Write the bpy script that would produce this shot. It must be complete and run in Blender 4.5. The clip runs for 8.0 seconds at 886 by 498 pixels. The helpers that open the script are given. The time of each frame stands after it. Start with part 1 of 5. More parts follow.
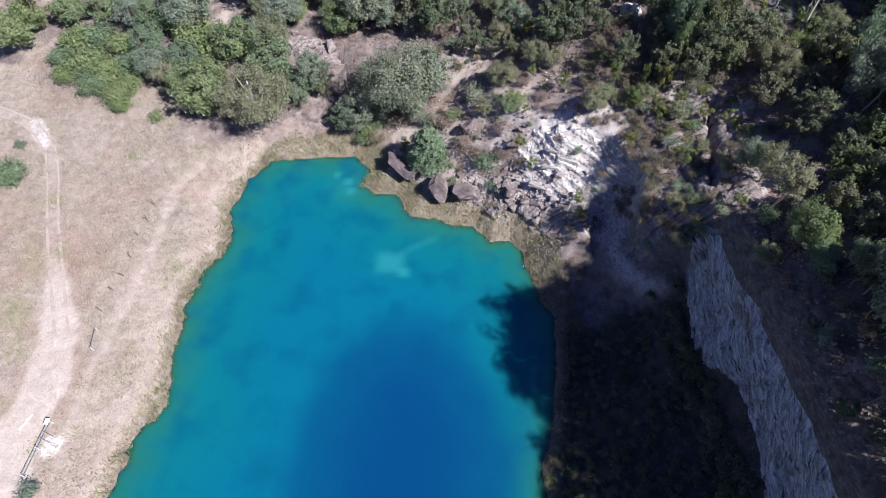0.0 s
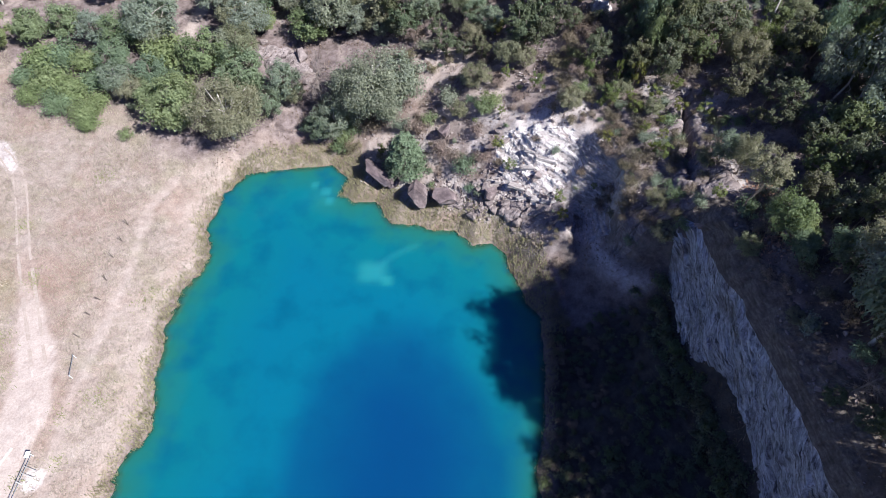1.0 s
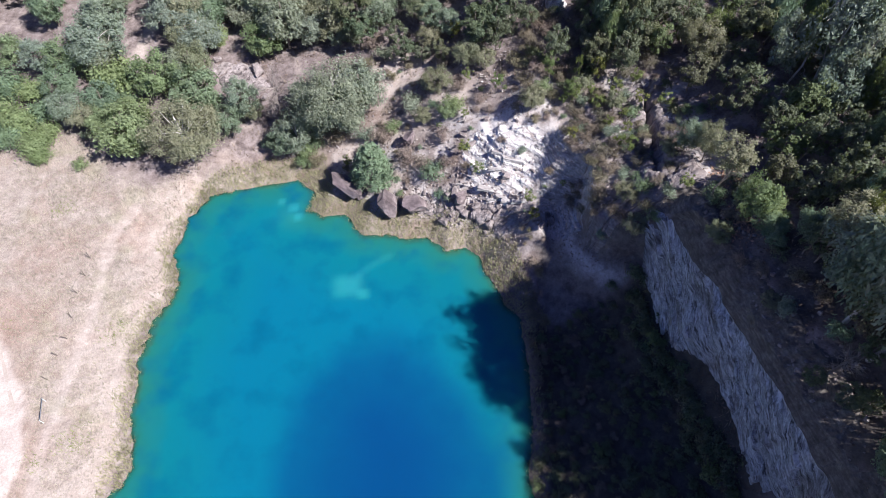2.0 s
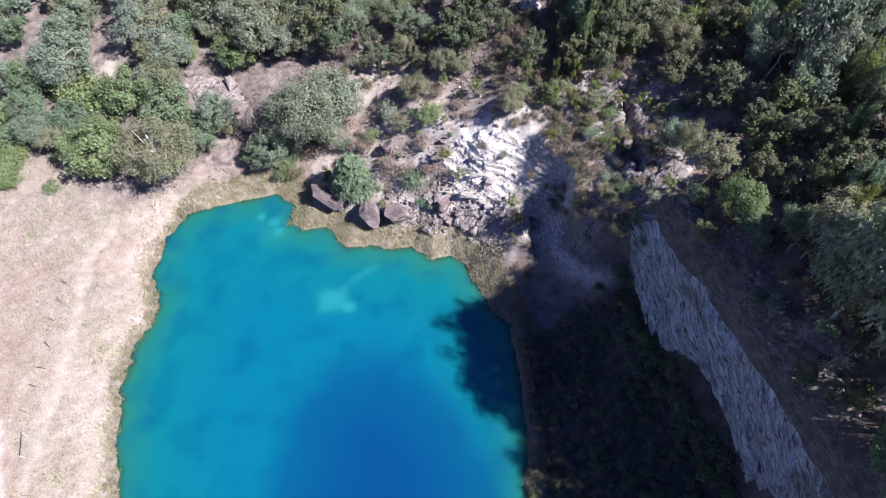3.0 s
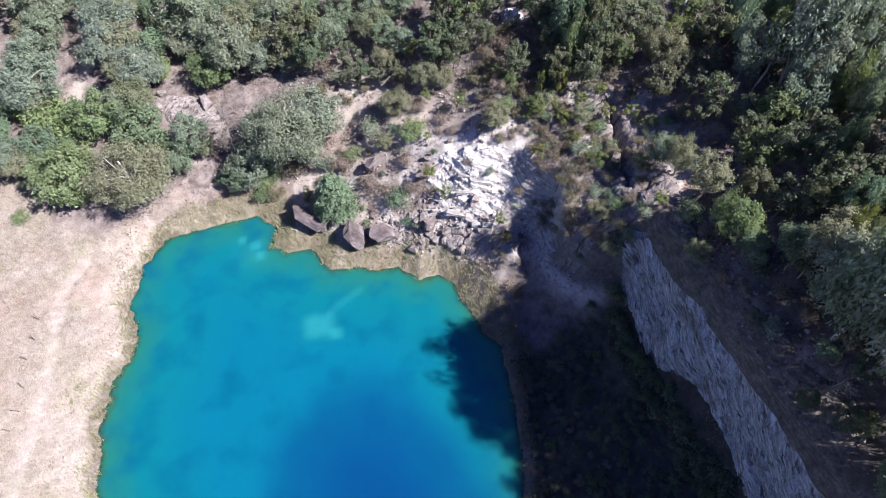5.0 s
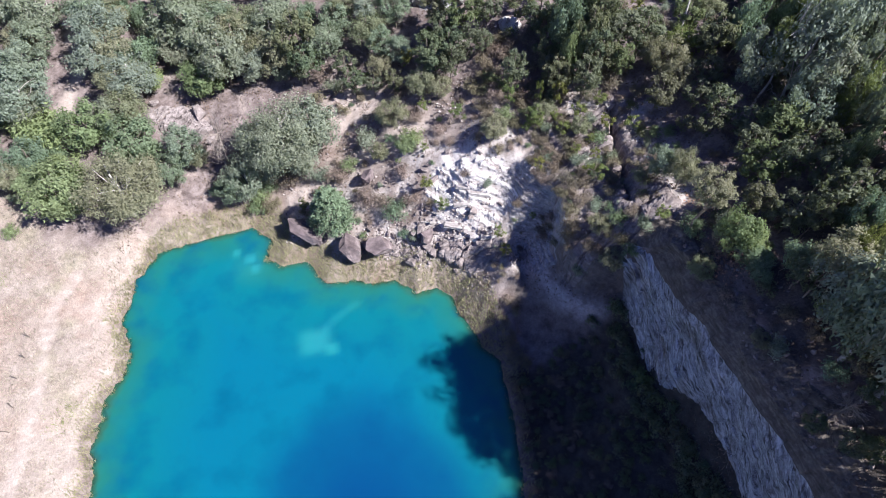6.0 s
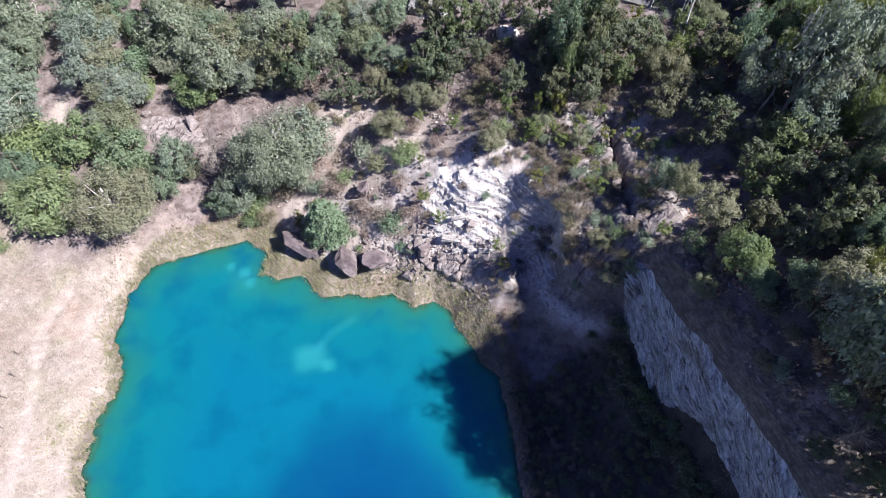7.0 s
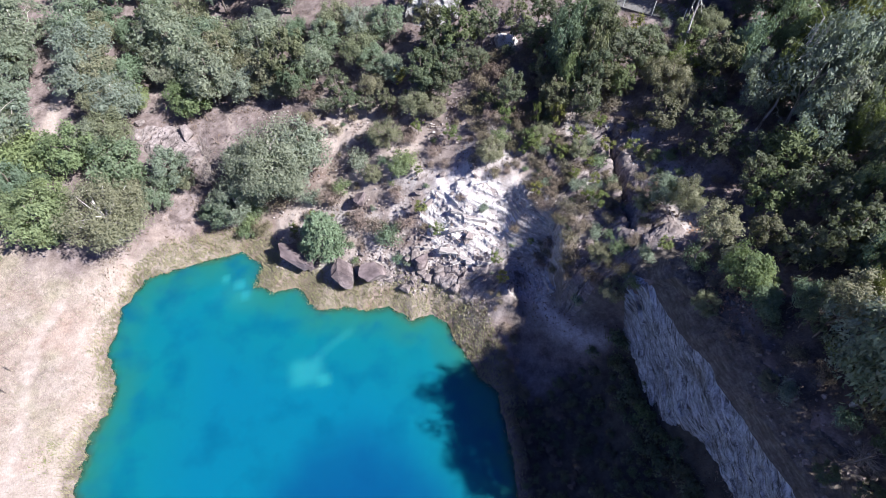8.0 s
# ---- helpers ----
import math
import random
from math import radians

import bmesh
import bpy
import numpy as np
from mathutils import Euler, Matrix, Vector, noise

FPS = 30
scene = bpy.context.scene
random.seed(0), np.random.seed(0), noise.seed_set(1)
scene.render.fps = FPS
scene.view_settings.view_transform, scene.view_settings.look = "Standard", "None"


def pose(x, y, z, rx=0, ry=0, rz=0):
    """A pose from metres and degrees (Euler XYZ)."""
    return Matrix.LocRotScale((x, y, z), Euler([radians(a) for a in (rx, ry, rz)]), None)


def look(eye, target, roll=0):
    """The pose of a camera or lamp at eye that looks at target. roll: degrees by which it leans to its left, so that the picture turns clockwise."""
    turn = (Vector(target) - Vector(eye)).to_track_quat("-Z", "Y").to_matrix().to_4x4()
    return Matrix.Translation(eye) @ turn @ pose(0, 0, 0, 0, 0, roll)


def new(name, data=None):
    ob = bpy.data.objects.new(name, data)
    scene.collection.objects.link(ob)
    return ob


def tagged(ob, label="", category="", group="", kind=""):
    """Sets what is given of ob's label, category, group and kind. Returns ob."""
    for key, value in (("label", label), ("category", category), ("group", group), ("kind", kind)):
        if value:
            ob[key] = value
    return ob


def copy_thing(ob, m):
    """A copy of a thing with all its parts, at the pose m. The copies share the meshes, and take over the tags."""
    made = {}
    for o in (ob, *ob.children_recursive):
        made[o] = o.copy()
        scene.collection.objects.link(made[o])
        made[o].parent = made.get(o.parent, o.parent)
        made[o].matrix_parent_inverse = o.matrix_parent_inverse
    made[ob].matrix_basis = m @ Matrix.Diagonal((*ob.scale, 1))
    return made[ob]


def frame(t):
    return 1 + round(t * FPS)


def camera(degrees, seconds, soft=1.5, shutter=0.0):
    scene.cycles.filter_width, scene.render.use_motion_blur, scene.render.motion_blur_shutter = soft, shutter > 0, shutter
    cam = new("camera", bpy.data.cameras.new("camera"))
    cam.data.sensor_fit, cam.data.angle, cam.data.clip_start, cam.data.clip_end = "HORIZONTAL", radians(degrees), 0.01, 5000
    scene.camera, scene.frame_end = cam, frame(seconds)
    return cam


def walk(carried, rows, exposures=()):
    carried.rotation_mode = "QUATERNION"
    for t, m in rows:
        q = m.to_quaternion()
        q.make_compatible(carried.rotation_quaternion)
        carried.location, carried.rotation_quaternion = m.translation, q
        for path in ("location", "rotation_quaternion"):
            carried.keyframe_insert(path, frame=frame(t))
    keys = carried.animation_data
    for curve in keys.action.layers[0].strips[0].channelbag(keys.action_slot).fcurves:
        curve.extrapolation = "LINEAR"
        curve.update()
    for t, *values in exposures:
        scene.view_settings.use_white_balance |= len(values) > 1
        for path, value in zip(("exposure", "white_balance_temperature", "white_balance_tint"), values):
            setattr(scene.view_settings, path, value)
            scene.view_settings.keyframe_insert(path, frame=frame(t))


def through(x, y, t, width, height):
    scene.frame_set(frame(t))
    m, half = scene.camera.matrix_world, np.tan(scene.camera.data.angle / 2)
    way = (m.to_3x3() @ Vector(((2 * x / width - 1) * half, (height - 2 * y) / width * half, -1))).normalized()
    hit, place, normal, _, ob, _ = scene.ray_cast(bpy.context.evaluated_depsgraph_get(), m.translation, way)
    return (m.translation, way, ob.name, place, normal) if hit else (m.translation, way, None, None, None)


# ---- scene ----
cam = camera(72.5, 8.0, soft=0.95)
PATH = [
    (0, (0.689, -0.6, 70.716), (0.646, 0.522, 69.062), 2.4),
    (0.5, (0.746, -0.053, 70.736), (0.72, 1.069, 69.08), 2.2),
    (1, (0.685, 0.492, 70.69), (0.699, 1.615, 69.035), 1.9),
    (1.5, (0.675, 1.139, 70.674), (0.739, 2.26, 69.02), 1.4),
    (3, (0.407, 3.401, 70.722), (0.568, 4.511, 69.065), 1.1),
    (3.5, (0.325, 4.318, 70.763), (0.515, 5.421, 69.106), 1.0),
    (4, (0.453, 5.249, 70.785), (0.65, 6.347, 69.125), 1.0),
    (4.5, (0.662, 6.191, 70.753), (0.862, 7.286, 69.091), 1.1),
    (6, (1.362, 9.532, 70.696), (1.569, 10.619, 69.029), 1.1),
    (6.5, (1.696, 10.672, 70.685), (1.903, 11.757, 69.017), 1.0),
    (7, (1.906, 11.806, 70.755), (2.117, 12.887, 69.085), 1.1),
    (7.5, (2.231, 12.842, 70.767), (2.441, 13.92, 69.096), 1.1),
    (8, (2.573, 13.897, 70.781), (2.783, 14.972, 69.108), 1.0),
]
walk(cam, [(t, look(eye, target, roll)) for t, eye, target, roll in PATH],
     [(0, 0.85, 6150, 13), (1.5, 1.02, 6150, 13), (3, 1.2, 6150, 13), (5, 1.24, 6150, 13), (8, 1.24, 6150, 13)])
# ---- daylight ----
SUN_ELEVATION, SUN_AZIMUTH = 48.6, 120.0      # azimuth clockwise from +y
world = bpy.data.worlds.new("sky")
scene.world = world
world.use_nodes = True
sky = world.node_tree.nodes.new("ShaderNodeTexSky")
sky.sky_type, sky.sun_disc = "NISHITA", False
sky.sun_elevation, sky.sun_rotation = radians(SUN_ELEVATION), radians(SUN_AZIMUTH)
sky.air_density, sky.dust_density, sky.ozone_density = 1.0, 0.15, 5.0
back = world.node_tree.nodes["Background"]
back.inputs["Strength"].default_value = 0.052
deepen = world.node_tree.nodes.new("ShaderNodeHueSaturation")
deepen.inputs["Saturation"].default_value = 1.15
deepen.inputs["Hue"].default_value = 0.525
world.node_tree.links.new(sky.outputs[0], deepen.inputs["Color"])
world.node_tree.links.new(deepen.outputs[0], back.inputs["Color"])
sun_data = bpy.data.lights.new("sun", "SUN")
sun_data.energy, sun_data.angle, sun_data.color = 4.8, radians(0.53), (1.0, 0.955, 0.89)
sun = new("sun", sun_data)
toward = Vector((math.sin(radians(SUN_AZIMUTH)) * math.cos(radians(SUN_ELEVATION)),
                 math.cos(radians(SUN_AZIMUTH)) * math.cos(radians(SUN_ELEVATION)), math.sin(radians(SUN_ELEVATION))))
sun.matrix_world = look(toward * 300, (0, 0, 0))
# ---- the lie of the land: lake level is z = 0 ----
SHORE = [(-35.5, 11), (-34.9, 16), (-33.1, 21.7), (-33.2, 26), (-34, 30.5), (-34.7, 35), (-33.9, 39.7), (-32, 44), (-31.3, 47.7),
         (-32.9, 51.5), (-32.1, 54.8), (-30.7, 59.4), (-29, 61.4), (-23, 62.8), (-16.1, 63.7), (-13.5, 61), (-14.1, 57.6), (-12, 56.4),
         (-9, 56.4), (-6.2, 52.9), (-2.7, 52.7), (-0.2, 51.6), (2.9, 51.9), (5.5, 49.1), (8.1, 50.1), (9.8, 48.3), (11.2, 43.6),
         (14, 37.9), (14.5, 33.9), (14.2, 29.4), (13.9, 25.3), (13.3, 21.5), (12.5, 17.9), (13, 8), (10, -6), (-2, -18), (-20, -20),
         (-33, -8), (-36.5, 3)]
RIM = [(-110, 20, 4), (-80, 60, 4.5), (-62, 84, 5), (-42, 84, 6.5), (-24, 80, 6), (0, 75, 9), (8, 65, 10), (14.5, 59, 11.5),
       (20, 58, 13), (24, 52, 14.3), (23.3, 49, 13), (23.6, 45.5, 12.5), (25.2, 42.6, 13.5), (28.2, 41.5, 15.5), (31, 39.6, 19.5), (32.8, 34, 19.5), (33, 26, 19), (34.5, 19, 19), (36, 10, 19),
       (36, -10, 19), (20, -40, 19), (-20, -50, 12), (-60, -40, 5), (-110, -20, 4)]
TRACK = [(-43.5, 0), (-44.3, 10), (-46.5, 16), (-45.6, 22.8), (-46.4, 28.6), (-50.2, 36.3), (-54.4, 45.1), (-59, 56.2), (-64.2, 61.6), (-80, 66)]
FOOTPATH = [(-41, 14), (-41.5, 24), (-41, 33), (-40, 44), (-40.5, 52), (-38, 58)]


def lattice(ix, iy, seed):
    h = np.sin(ix * 127.1 + iy * 311.7 + seed * 74.7) * 43758.5453
    return h - np.floor(h)


def vnoise(x, y, seed=0):
    x, y = np.asarray(x, float), np.asarray(y, float)
    ix, iy = np.floor(x), np.floor(y)
    u, v = x - ix, y - iy
    u, v = u * u * (3 - 2 * u), v * v * (3 - 2 * v)
    a, b = lattice(ix, iy, seed), lattice(ix + 1, iy, seed)
    c, d = lattice(ix, iy + 1, seed), lattice(ix + 1, iy + 1, seed)
    return (a * (1 - u) + b * u) * (1 - v) + (c * (1 - u) + d * u) * v


def fbm(x, y, octaves=4, seed=0):
    """Fractal noise, about -1 to 1."""
    total, amp, norm = 0.0, 1.0, 0.0
    for k in range(octaves):
        total = total + amp * (2 * vnoise(x * 2 ** k + 17.3 * k, y * 2 ** k - 9.1 * k, seed + k) - 1)
        norm += amp
        amp *= 0.5
    return total / norm


def smooth(a, b, x):
    t = np.clip((np.asarray(x, float) - a) / (b - a), 0, 1)
    return t * t * (3 - 2 * t)


def line_distance(px, py, pts, closed=False):
    best = np.full(np.shape(px), 1e9)
    pts = list(pts) + ([pts[0]] if closed else [])
    for (ax, ay), (bx, by) in zip(pts[:-1], pts[1:]):
        dx, dy = bx - ax, by - ay
        t = np.clip(((px - ax) * dx + (py - ay) * dy) / (dx * dx + dy * dy), 0, 1)
        best = np.minimum(best, (px - ax - t * dx) ** 2 + (py - ay - t * dy) ** 2)
    return np.sqrt(best)


def inside(px, py, pts):
    hit = np.zeros(np.shape(px), bool)
    for (ax, ay), (bx, by) in zip(pts, pts[1:] + pts[:1]):
        if ay == by:
            continue
        hit ^= ((ay > py) != (by > py)) & (px < (bx - ax) * (py - ay) / (by - ay) + ax)
    return hit


def shore_distance(x, y):
    """Metres from the water's edge: plus on land, minus in the lake."""
    d = line_distance(x, y, SHORE, True)
    d = np.where(inside(x, y, SHORE), -d, d)
    west = 0.6 + 0.4 * smooth(-28, -31, x)
    return d + west * (0.85 * fbm(x * 0.4, y * 0.4, 3, 3) + 0.5 * fbm(x * 1.3, y * 1.3, 3, 9))


RIM_XY = [(a, b) for a, b, _ in RIM]
RIM_FINE = np.array([[a[k] + (b[k] - a[k]) * i / 8 for k in range(3)] for a, b in zip(RIM, RIM[1:] + RIM[:1]) for i in range(8)])


def rim_distance(x, y):
    """Metres from the rim of the pit (minus inside it) and the rim's height near there."""
    d = line_distance(x, y, RIM_XY, True)
    d = np.where(inside(x, y, RIM_XY), -d, d)
    top, weight = np.zeros(np.shape(x)), np.zeros(np.shape(x))
    for rx, ry, rz in RIM_FINE:
        w = 1 / ((x - rx) ** 2 + (y - ry) ** 2 + 0.5) ** 2
        top, weight = top + w * rz, weight + w
    return d, top / weight


def cliffness(x, y):
    return np.maximum(smooth(49, 41, y) * smooth(2, 12, x), 0.75 * smooth(54, 50, y) * smooth(17, 19.5, x))


def ground(x, y):
    x, y = np.asarray(x, float), np.asarray(y, float)
    ds = shore_distance(x, y)
    dr, top = rim_distance(x, y)
    c = cliffness(x, y)
    west = smooth(-20, -32, x)
    s = np.clip(ds / np.maximum(ds + np.maximum(-dr, 0), 0.01), 0, 1)
    foot = 0.34
    steep = np.where(-dr > 0.8, foot * s / 0.93, foot + (1 - foot) * smooth(0.8, 0.0, -dr))
    steep = steep + 0.2 * smooth(5.5, 0.9, -dr) * smooth(0.0, 0.8, -dr)
    bank = 0.9 * (1 - np.exp(-np.maximum(ds, 0) / 2.2)) * west
    within = top * ((1 - c) * s ** (1 + 0.15 * (1 - west)) + c * steep) + bank
    k = 0.1 + 0.25 * smooth(-30, 8, x)
    beyond = top + bank + k * 90 * (1 - np.exp(-np.maximum(dr, 0) / 90)) + 2.6 * c * smooth(40, 32, y) * (1 - np.exp(-np.maximum(dr, 0) / 3.5))
    z = np.where(dr < 0, within, beyond)
    # the berm below the gully, the gully itself and the walkway on the north slope
    berm = line_distance(x, y, [(20.2, 45.4), (22.5, 42.6), (26.2, 39.2)])
    z = z + 0.8 * np.exp(-(berm / 1.5) ** 2)
    z = z - 1.3 * smooth(14, 18, x) * smooth(27, 24, x) * smooth(47, 44, y) * smooth(24, 30, y) * smooth(0.5, 3.0, ds)
    gully = line_distance(x, y, [(19.3, 50), (21.3, 45)])
    z = z - 1.2 * np.exp(-(gully / 2.2) ** 2)
    # relief
    rough = smooth(0.5, 8, ds) * smooth(-34, -22, x)
    z = z + rough * (0.55 * fbm(x * 0.16, y * 0.16, 3, 21) + 0.25 * fbm(x * 0.7, y * 0.7, 3, 31))
    z = z + (1 - rough) * smooth(0, 4, ds) * (0.14 * fbm(x * 0.2, y * 0.2, 3, 41) + 0.05 * fbm(x * 1.3, y * 1.3, 2, 43))
    knoll = smooth(17, 21, x) * smooth(36, 31, x) * smooth(43, 47, y) * smooth(68, 62, y)
    z = z + knoll * (0.9 * np.abs(fbm(x * 0.33, y * 0.33, 3, 33)) + 0.35 * fbm(x * 0.9, y * 0.9, 3, 35))
    rock = white_rock(x, y)
    step = 1.15
    lean = z + 0.22 * (x - 14) * 0.6
    terrace = np.floor(lean / step) * step + step * smooth(0.55, 1.0, lean / step - np.floor(lean / step)) - (lean - z)
    z = z + 0.45 * rock * (terrace - z) + rock * (0.25 * fbm(x * 0.9, y * 0.9, 4, 51) + 0.12 * np.floor(3 * vnoise(x * 0.8, y * 1.6, 53)))
    fissure = line_distance(x, y, [(32.2, 61.4), (31.6, 57.3), (31.5, 53.0), (30.4, 47.8)]) + 0.3 * fbm(x * 0.8, y * 0.8, 2, 37)
    z = z - 2.4 * np.exp(-(fissure / 0.55) ** 2)
    # a lake bed below the water
    bed = -0.35 * np.maximum(-ds, 0) - 0.02 * ds * ds
    return np.where(ds > 0, np.maximum(z, 0.02) + 0.12 * smooth(0, 0.5, ds), np.maximum(bed, -9))


def white_rock(x, y):
    a = np.exp(-(((x - 14) * 0.9 + (y - 58.3) * 0.4) / 5.4) ** 2 - (((y - 58.3) * 0.9 - (x - 14) * 0.4) / 6.4) ** 2)
    return smooth(0.3, 0.6, a + 0.2 * fbm(x * 0.35, y * 0.35, 3, 61))
# ---- materials ----
class Nodes:
    """A short hand for shader nodes."""

    def __init__(self, name):
        self.material = bpy.data.materials.new(name)
        self.material.use_nodes = True
        self.tree = self.material.node_tree
        self.shader = self.tree.nodes["Principled BSDF"]
        self.coords = self.tree.nodes.new("ShaderNodeTexCoord").outputs["Object"]

    def add(self, kind, **inputs):
        node = self.tree.nodes.new(kind)
        for key, value in inputs.items():
            self.set(node.inputs[key.replace("_", " ")], value)
        return node

    def set(self, socket, value):
        if isinstance(value, bpy.types.NodeSocket):
            self.tree.links.new(value, socket)
        elif isinstance(value, tuple) and len(value) == 3 and socket.type == "RGBA":
            socket.default_value = (*value, 1)
        else:
            socket.default_value = value

    def noise(self, scale, detail=4.0, rough=0.55, vector=None, distortion=0.0):
        return self.add("ShaderNodeTexNoise", Scale=scale, Detail=detail, Roughness=rough, Distortion=distortion,
                        Vector=vector or self.coords).outputs["Fac"]

    def ramp(self, fac, *stops):
        node = self.add("ShaderNodeValToRGB", Fac=fac)
        ends = node.color_ramp.elements
        while len(ends) < len(stops):
            ends.new(0.5)
        for end, (at, colour) in zip(ends, stops):
            end.position = at
            end.color = (*colour, 1) if isinstance(colour, tuple) else (colour, colour, colour, 1)
        return node.outputs["Color"]

    def mix(self, fac, a, b, mode="MIX"):
        node = self.tree.nodes.new("ShaderNodeMix")
        node.data_type, node.blend_type = "RGBA", mode
        self.set(node.inputs[0], fac)
        self.set(node.inputs[6], a)
        self.set(node.inputs[7], b)
        return node.outputs[2]

    def math(self, what, a, b=0.0):
        node = self.tree.nodes.new("ShaderNodeMath")
        node.operation = what
        self.set(node.inputs[0], a)
        self.set(node.inputs[1], b)
        return node.outputs[0]

    def bump(self, height, strength=0.5, distance=0.1):
        out = self.add("ShaderNodeBump", Height=height, Strength=strength, Distance=distance).outputs[0]
        self.set(self.shader.inputs["Normal"], out)
        return out

    def stretched(self, x, y, z, turn=(0, 0, 0)):
        node = self.add("ShaderNodeMapping", Vector=self.coords)
        node.inputs["Scale"].default_value = (x, y, z)
        node.inputs["Rotation"].default_value = [radians(a) for a in turn]
        return node.outputs[0]

    def bedded(self, turn, x, y, z):
        """Coordinates turned by degrees, with features x, y and z metres long along the turned axes."""
        node = self.add("ShaderNodeMapping", Vector=self.coords)
        node.vector_type = "TEXTURE"
        node.inputs["Rotation"].default_value = [radians(a) for a in turn]
        node.inputs["Scale"].default_value = (x, y, z)
        return node.outputs[0]

    def done(self, colour, rough=0.9, gloss=0.25, metal=0.0):
        self.set(self.shader.inputs["Base Color"], colour)
        self.set(self.shader.inputs["Roughness"], rough)
        self.set(self.shader.inputs["Specular IOR Level"], gloss)
        self.set(self.shader.inputs["Metallic"], metal)
        return self.material


def ground_material():
    n = Nodes("ground_cover")
    cover = n.tree.nodes.new("ShaderNodeVertexColor")
    cover.layer_name = "cover"
    parts = n.add("ShaderNodeSeparateColor", Color=cover.outputs["Color"])
    litter, white, track, dark_floor = parts.outputs[0], parts.outputs[1], parts.outputs[2], cover.outputs["Alpha"]
    big, mid, fine = n.noise(0.09, 5, 0.6, distortion=0.4), n.noise(0.8, 5, 0.65), n.noise(5.0, 4, 0.7)
    dry = n.ramp(mid, (0.25, (0.20, 0.16, 0.135)), (0.5, (0.285, 0.24, 0.21)), (0.75, (0.36, 0.31, 0.275)))
    red = n.ramp(mid, (0.3, (0.22, 0.15, 0.12)), (0.7, (0.30, 0.225, 0.19)))
    dry = n.mix(n.ramp(big, (0.48, 0.0), (0.66, 0.75)), dry, red)
    dry = n.mix(n.ramp(n.noise(0.16, 4, 0.6), (0.56, 0.0), (0.74, 0.45)), dry, (0.19, 0.20, 0.10))
    straw = n.noise(9.0, 3, 0.7, n.stretched(1.0, 0.32, 1.0, (0, 0, 35)))
    dry = n.mix(0.55, dry, n.ramp(straw, (0.3, 0.35), (0.7, 0.75)), "OVERLAY")
    floor = n.ramp(mid, (0.28, (0.09, 0.07, 0.066)), (0.52, (0.185, 0.15, 0.146)), (0.75, (0.30, 0.255, 0.25)))
    floor = n.mix(n.ramp(n.noise(0.33, 5, 0.65), (0.54, 0.0), (0.68, 0.85)), floor, (0.34, 0.285, 0.265))
    colour = n.mix(litter, dry, floor)
    pale = n.ramp(mid, (0.25, (0.25, 0.215, 0.205)), (0.45, (0.46, 0.42, 0.405)), (0.7, (0.62, 0.585, 0.57)))
    pale = n.mix(n.ramp(n.noise(2.2, 5, 0.7), (0.52, 0.0), (0.70, 0.8)), pale, (0.17, 0.135, 0.125))
    colour = n.mix(white, colour, pale)
    dust = n.ramp(mid, (0.3, (0.36, 0.30, 0.27)), (0.7, (0.46, 0.40, 0.365)))
    colour = n.mix(track, colour, dust)
    # near-black brown where the fourth cover channel is high
    colour = n.mix(dark_floor, colour, n.ramp(mid, (0.3, (0.035, 0.031, 0.027)), (0.7, (0.09, 0.08, 0.066))))
    colour = n.mix(0.5, colour, n.ramp(fine, (0.2, 0.25), (0.8, 0.75)), "OVERLAY")
    n.bump(n.math("ADD", n.math("MULTIPLY", mid, 1.0), n.math("MULTIPLY", fine, 0.35)), 0.8, 0.25)
    return n.done(colour, 0.95, 0.1)


def rock_material(name, dark, mid, pale, streak=1.0):
    n = Nodes(name)
    chance = n.add("ShaderNodeObjectInfo").outputs["Random"]
    a, b = n.noise(0.9, 6, 0.65), n.noise(4.0, 5, 0.7)
    c = n.noise(1.6, 5, 0.6, n.stretched(0.6, 0.6, 2.6, (14, 8, 0)))
    colour = n.ramp(n.mix(0.5 * streak, a, c), (0.3, dark), (0.5, mid), (0.7, pale))
    colour = n.mix(0.55, colour, n.ramp(b, (0.25, 0.22), (0.75, 0.78)), "OVERLAY")
    colour = n.mix(0.6, colour, n.ramp(chance, (0.0, 0.36), (1.0, 0.62)), "OVERLAY")
    n.bump(n.math("ADD", a, n.math("MULTIPLY", b, 0.4)), 0.9, 0.25)
    return n.done(colour, 0.88, 0.2)


def cliff_material():
    """Thin grey beds that dip to the south, with dark partings, pale scuffs and brown stain."""
    n = Nodes("cliff_rock")
    beds = n.noise(1.0, 6, 0.65, n.bedded((30, 0, 0), 1.5, 1.6, 0.26), 0.9)
    thin = n.noise(1.0, 5, 0.7, n.bedded((34, 0, 0), 0.7, 0.75, 0.09), 0.6)
    grain, stain = n.noise(3.5, 6, 0.7), n.noise(0.24, 5, 0.65)
    colour = n.ramp(beds, (0.35, (0.10, 0.092, 0.09)), (0.44, (0.32, 0.31, 0.31)), (0.54, (0.50, 0.50, 0.505)), (0.66, (0.72, 0.72, 0.73)))
    colour = n.mix(n.ramp(stain, (0.5, 0.0), (0.64, 0.75)), colour, n.ramp(beds, (0.35, (0.09, 0.075, 0.065)), (0.65, (0.29, 0.26, 0.24))))
    colour = n.mix(0.5, colour, n.ramp(thin, (0.34, 0.2), (0.5, 0.5), (0.66, 0.8)), "OVERLAY")
    colour = n.mix(0.4, colour, n.ramp(grain, (0.25, 0.2), (0.75, 0.8)), "OVERLAY")
    n.bump(n.math("ADD", beds, n.math("ADD", n.math("MULTIPLY", thin, 0.6), n.math("MULTIPLY", grain, 0.2))), 1.0, 0.35)
    return n.done(colour, 0.9, 0.2)


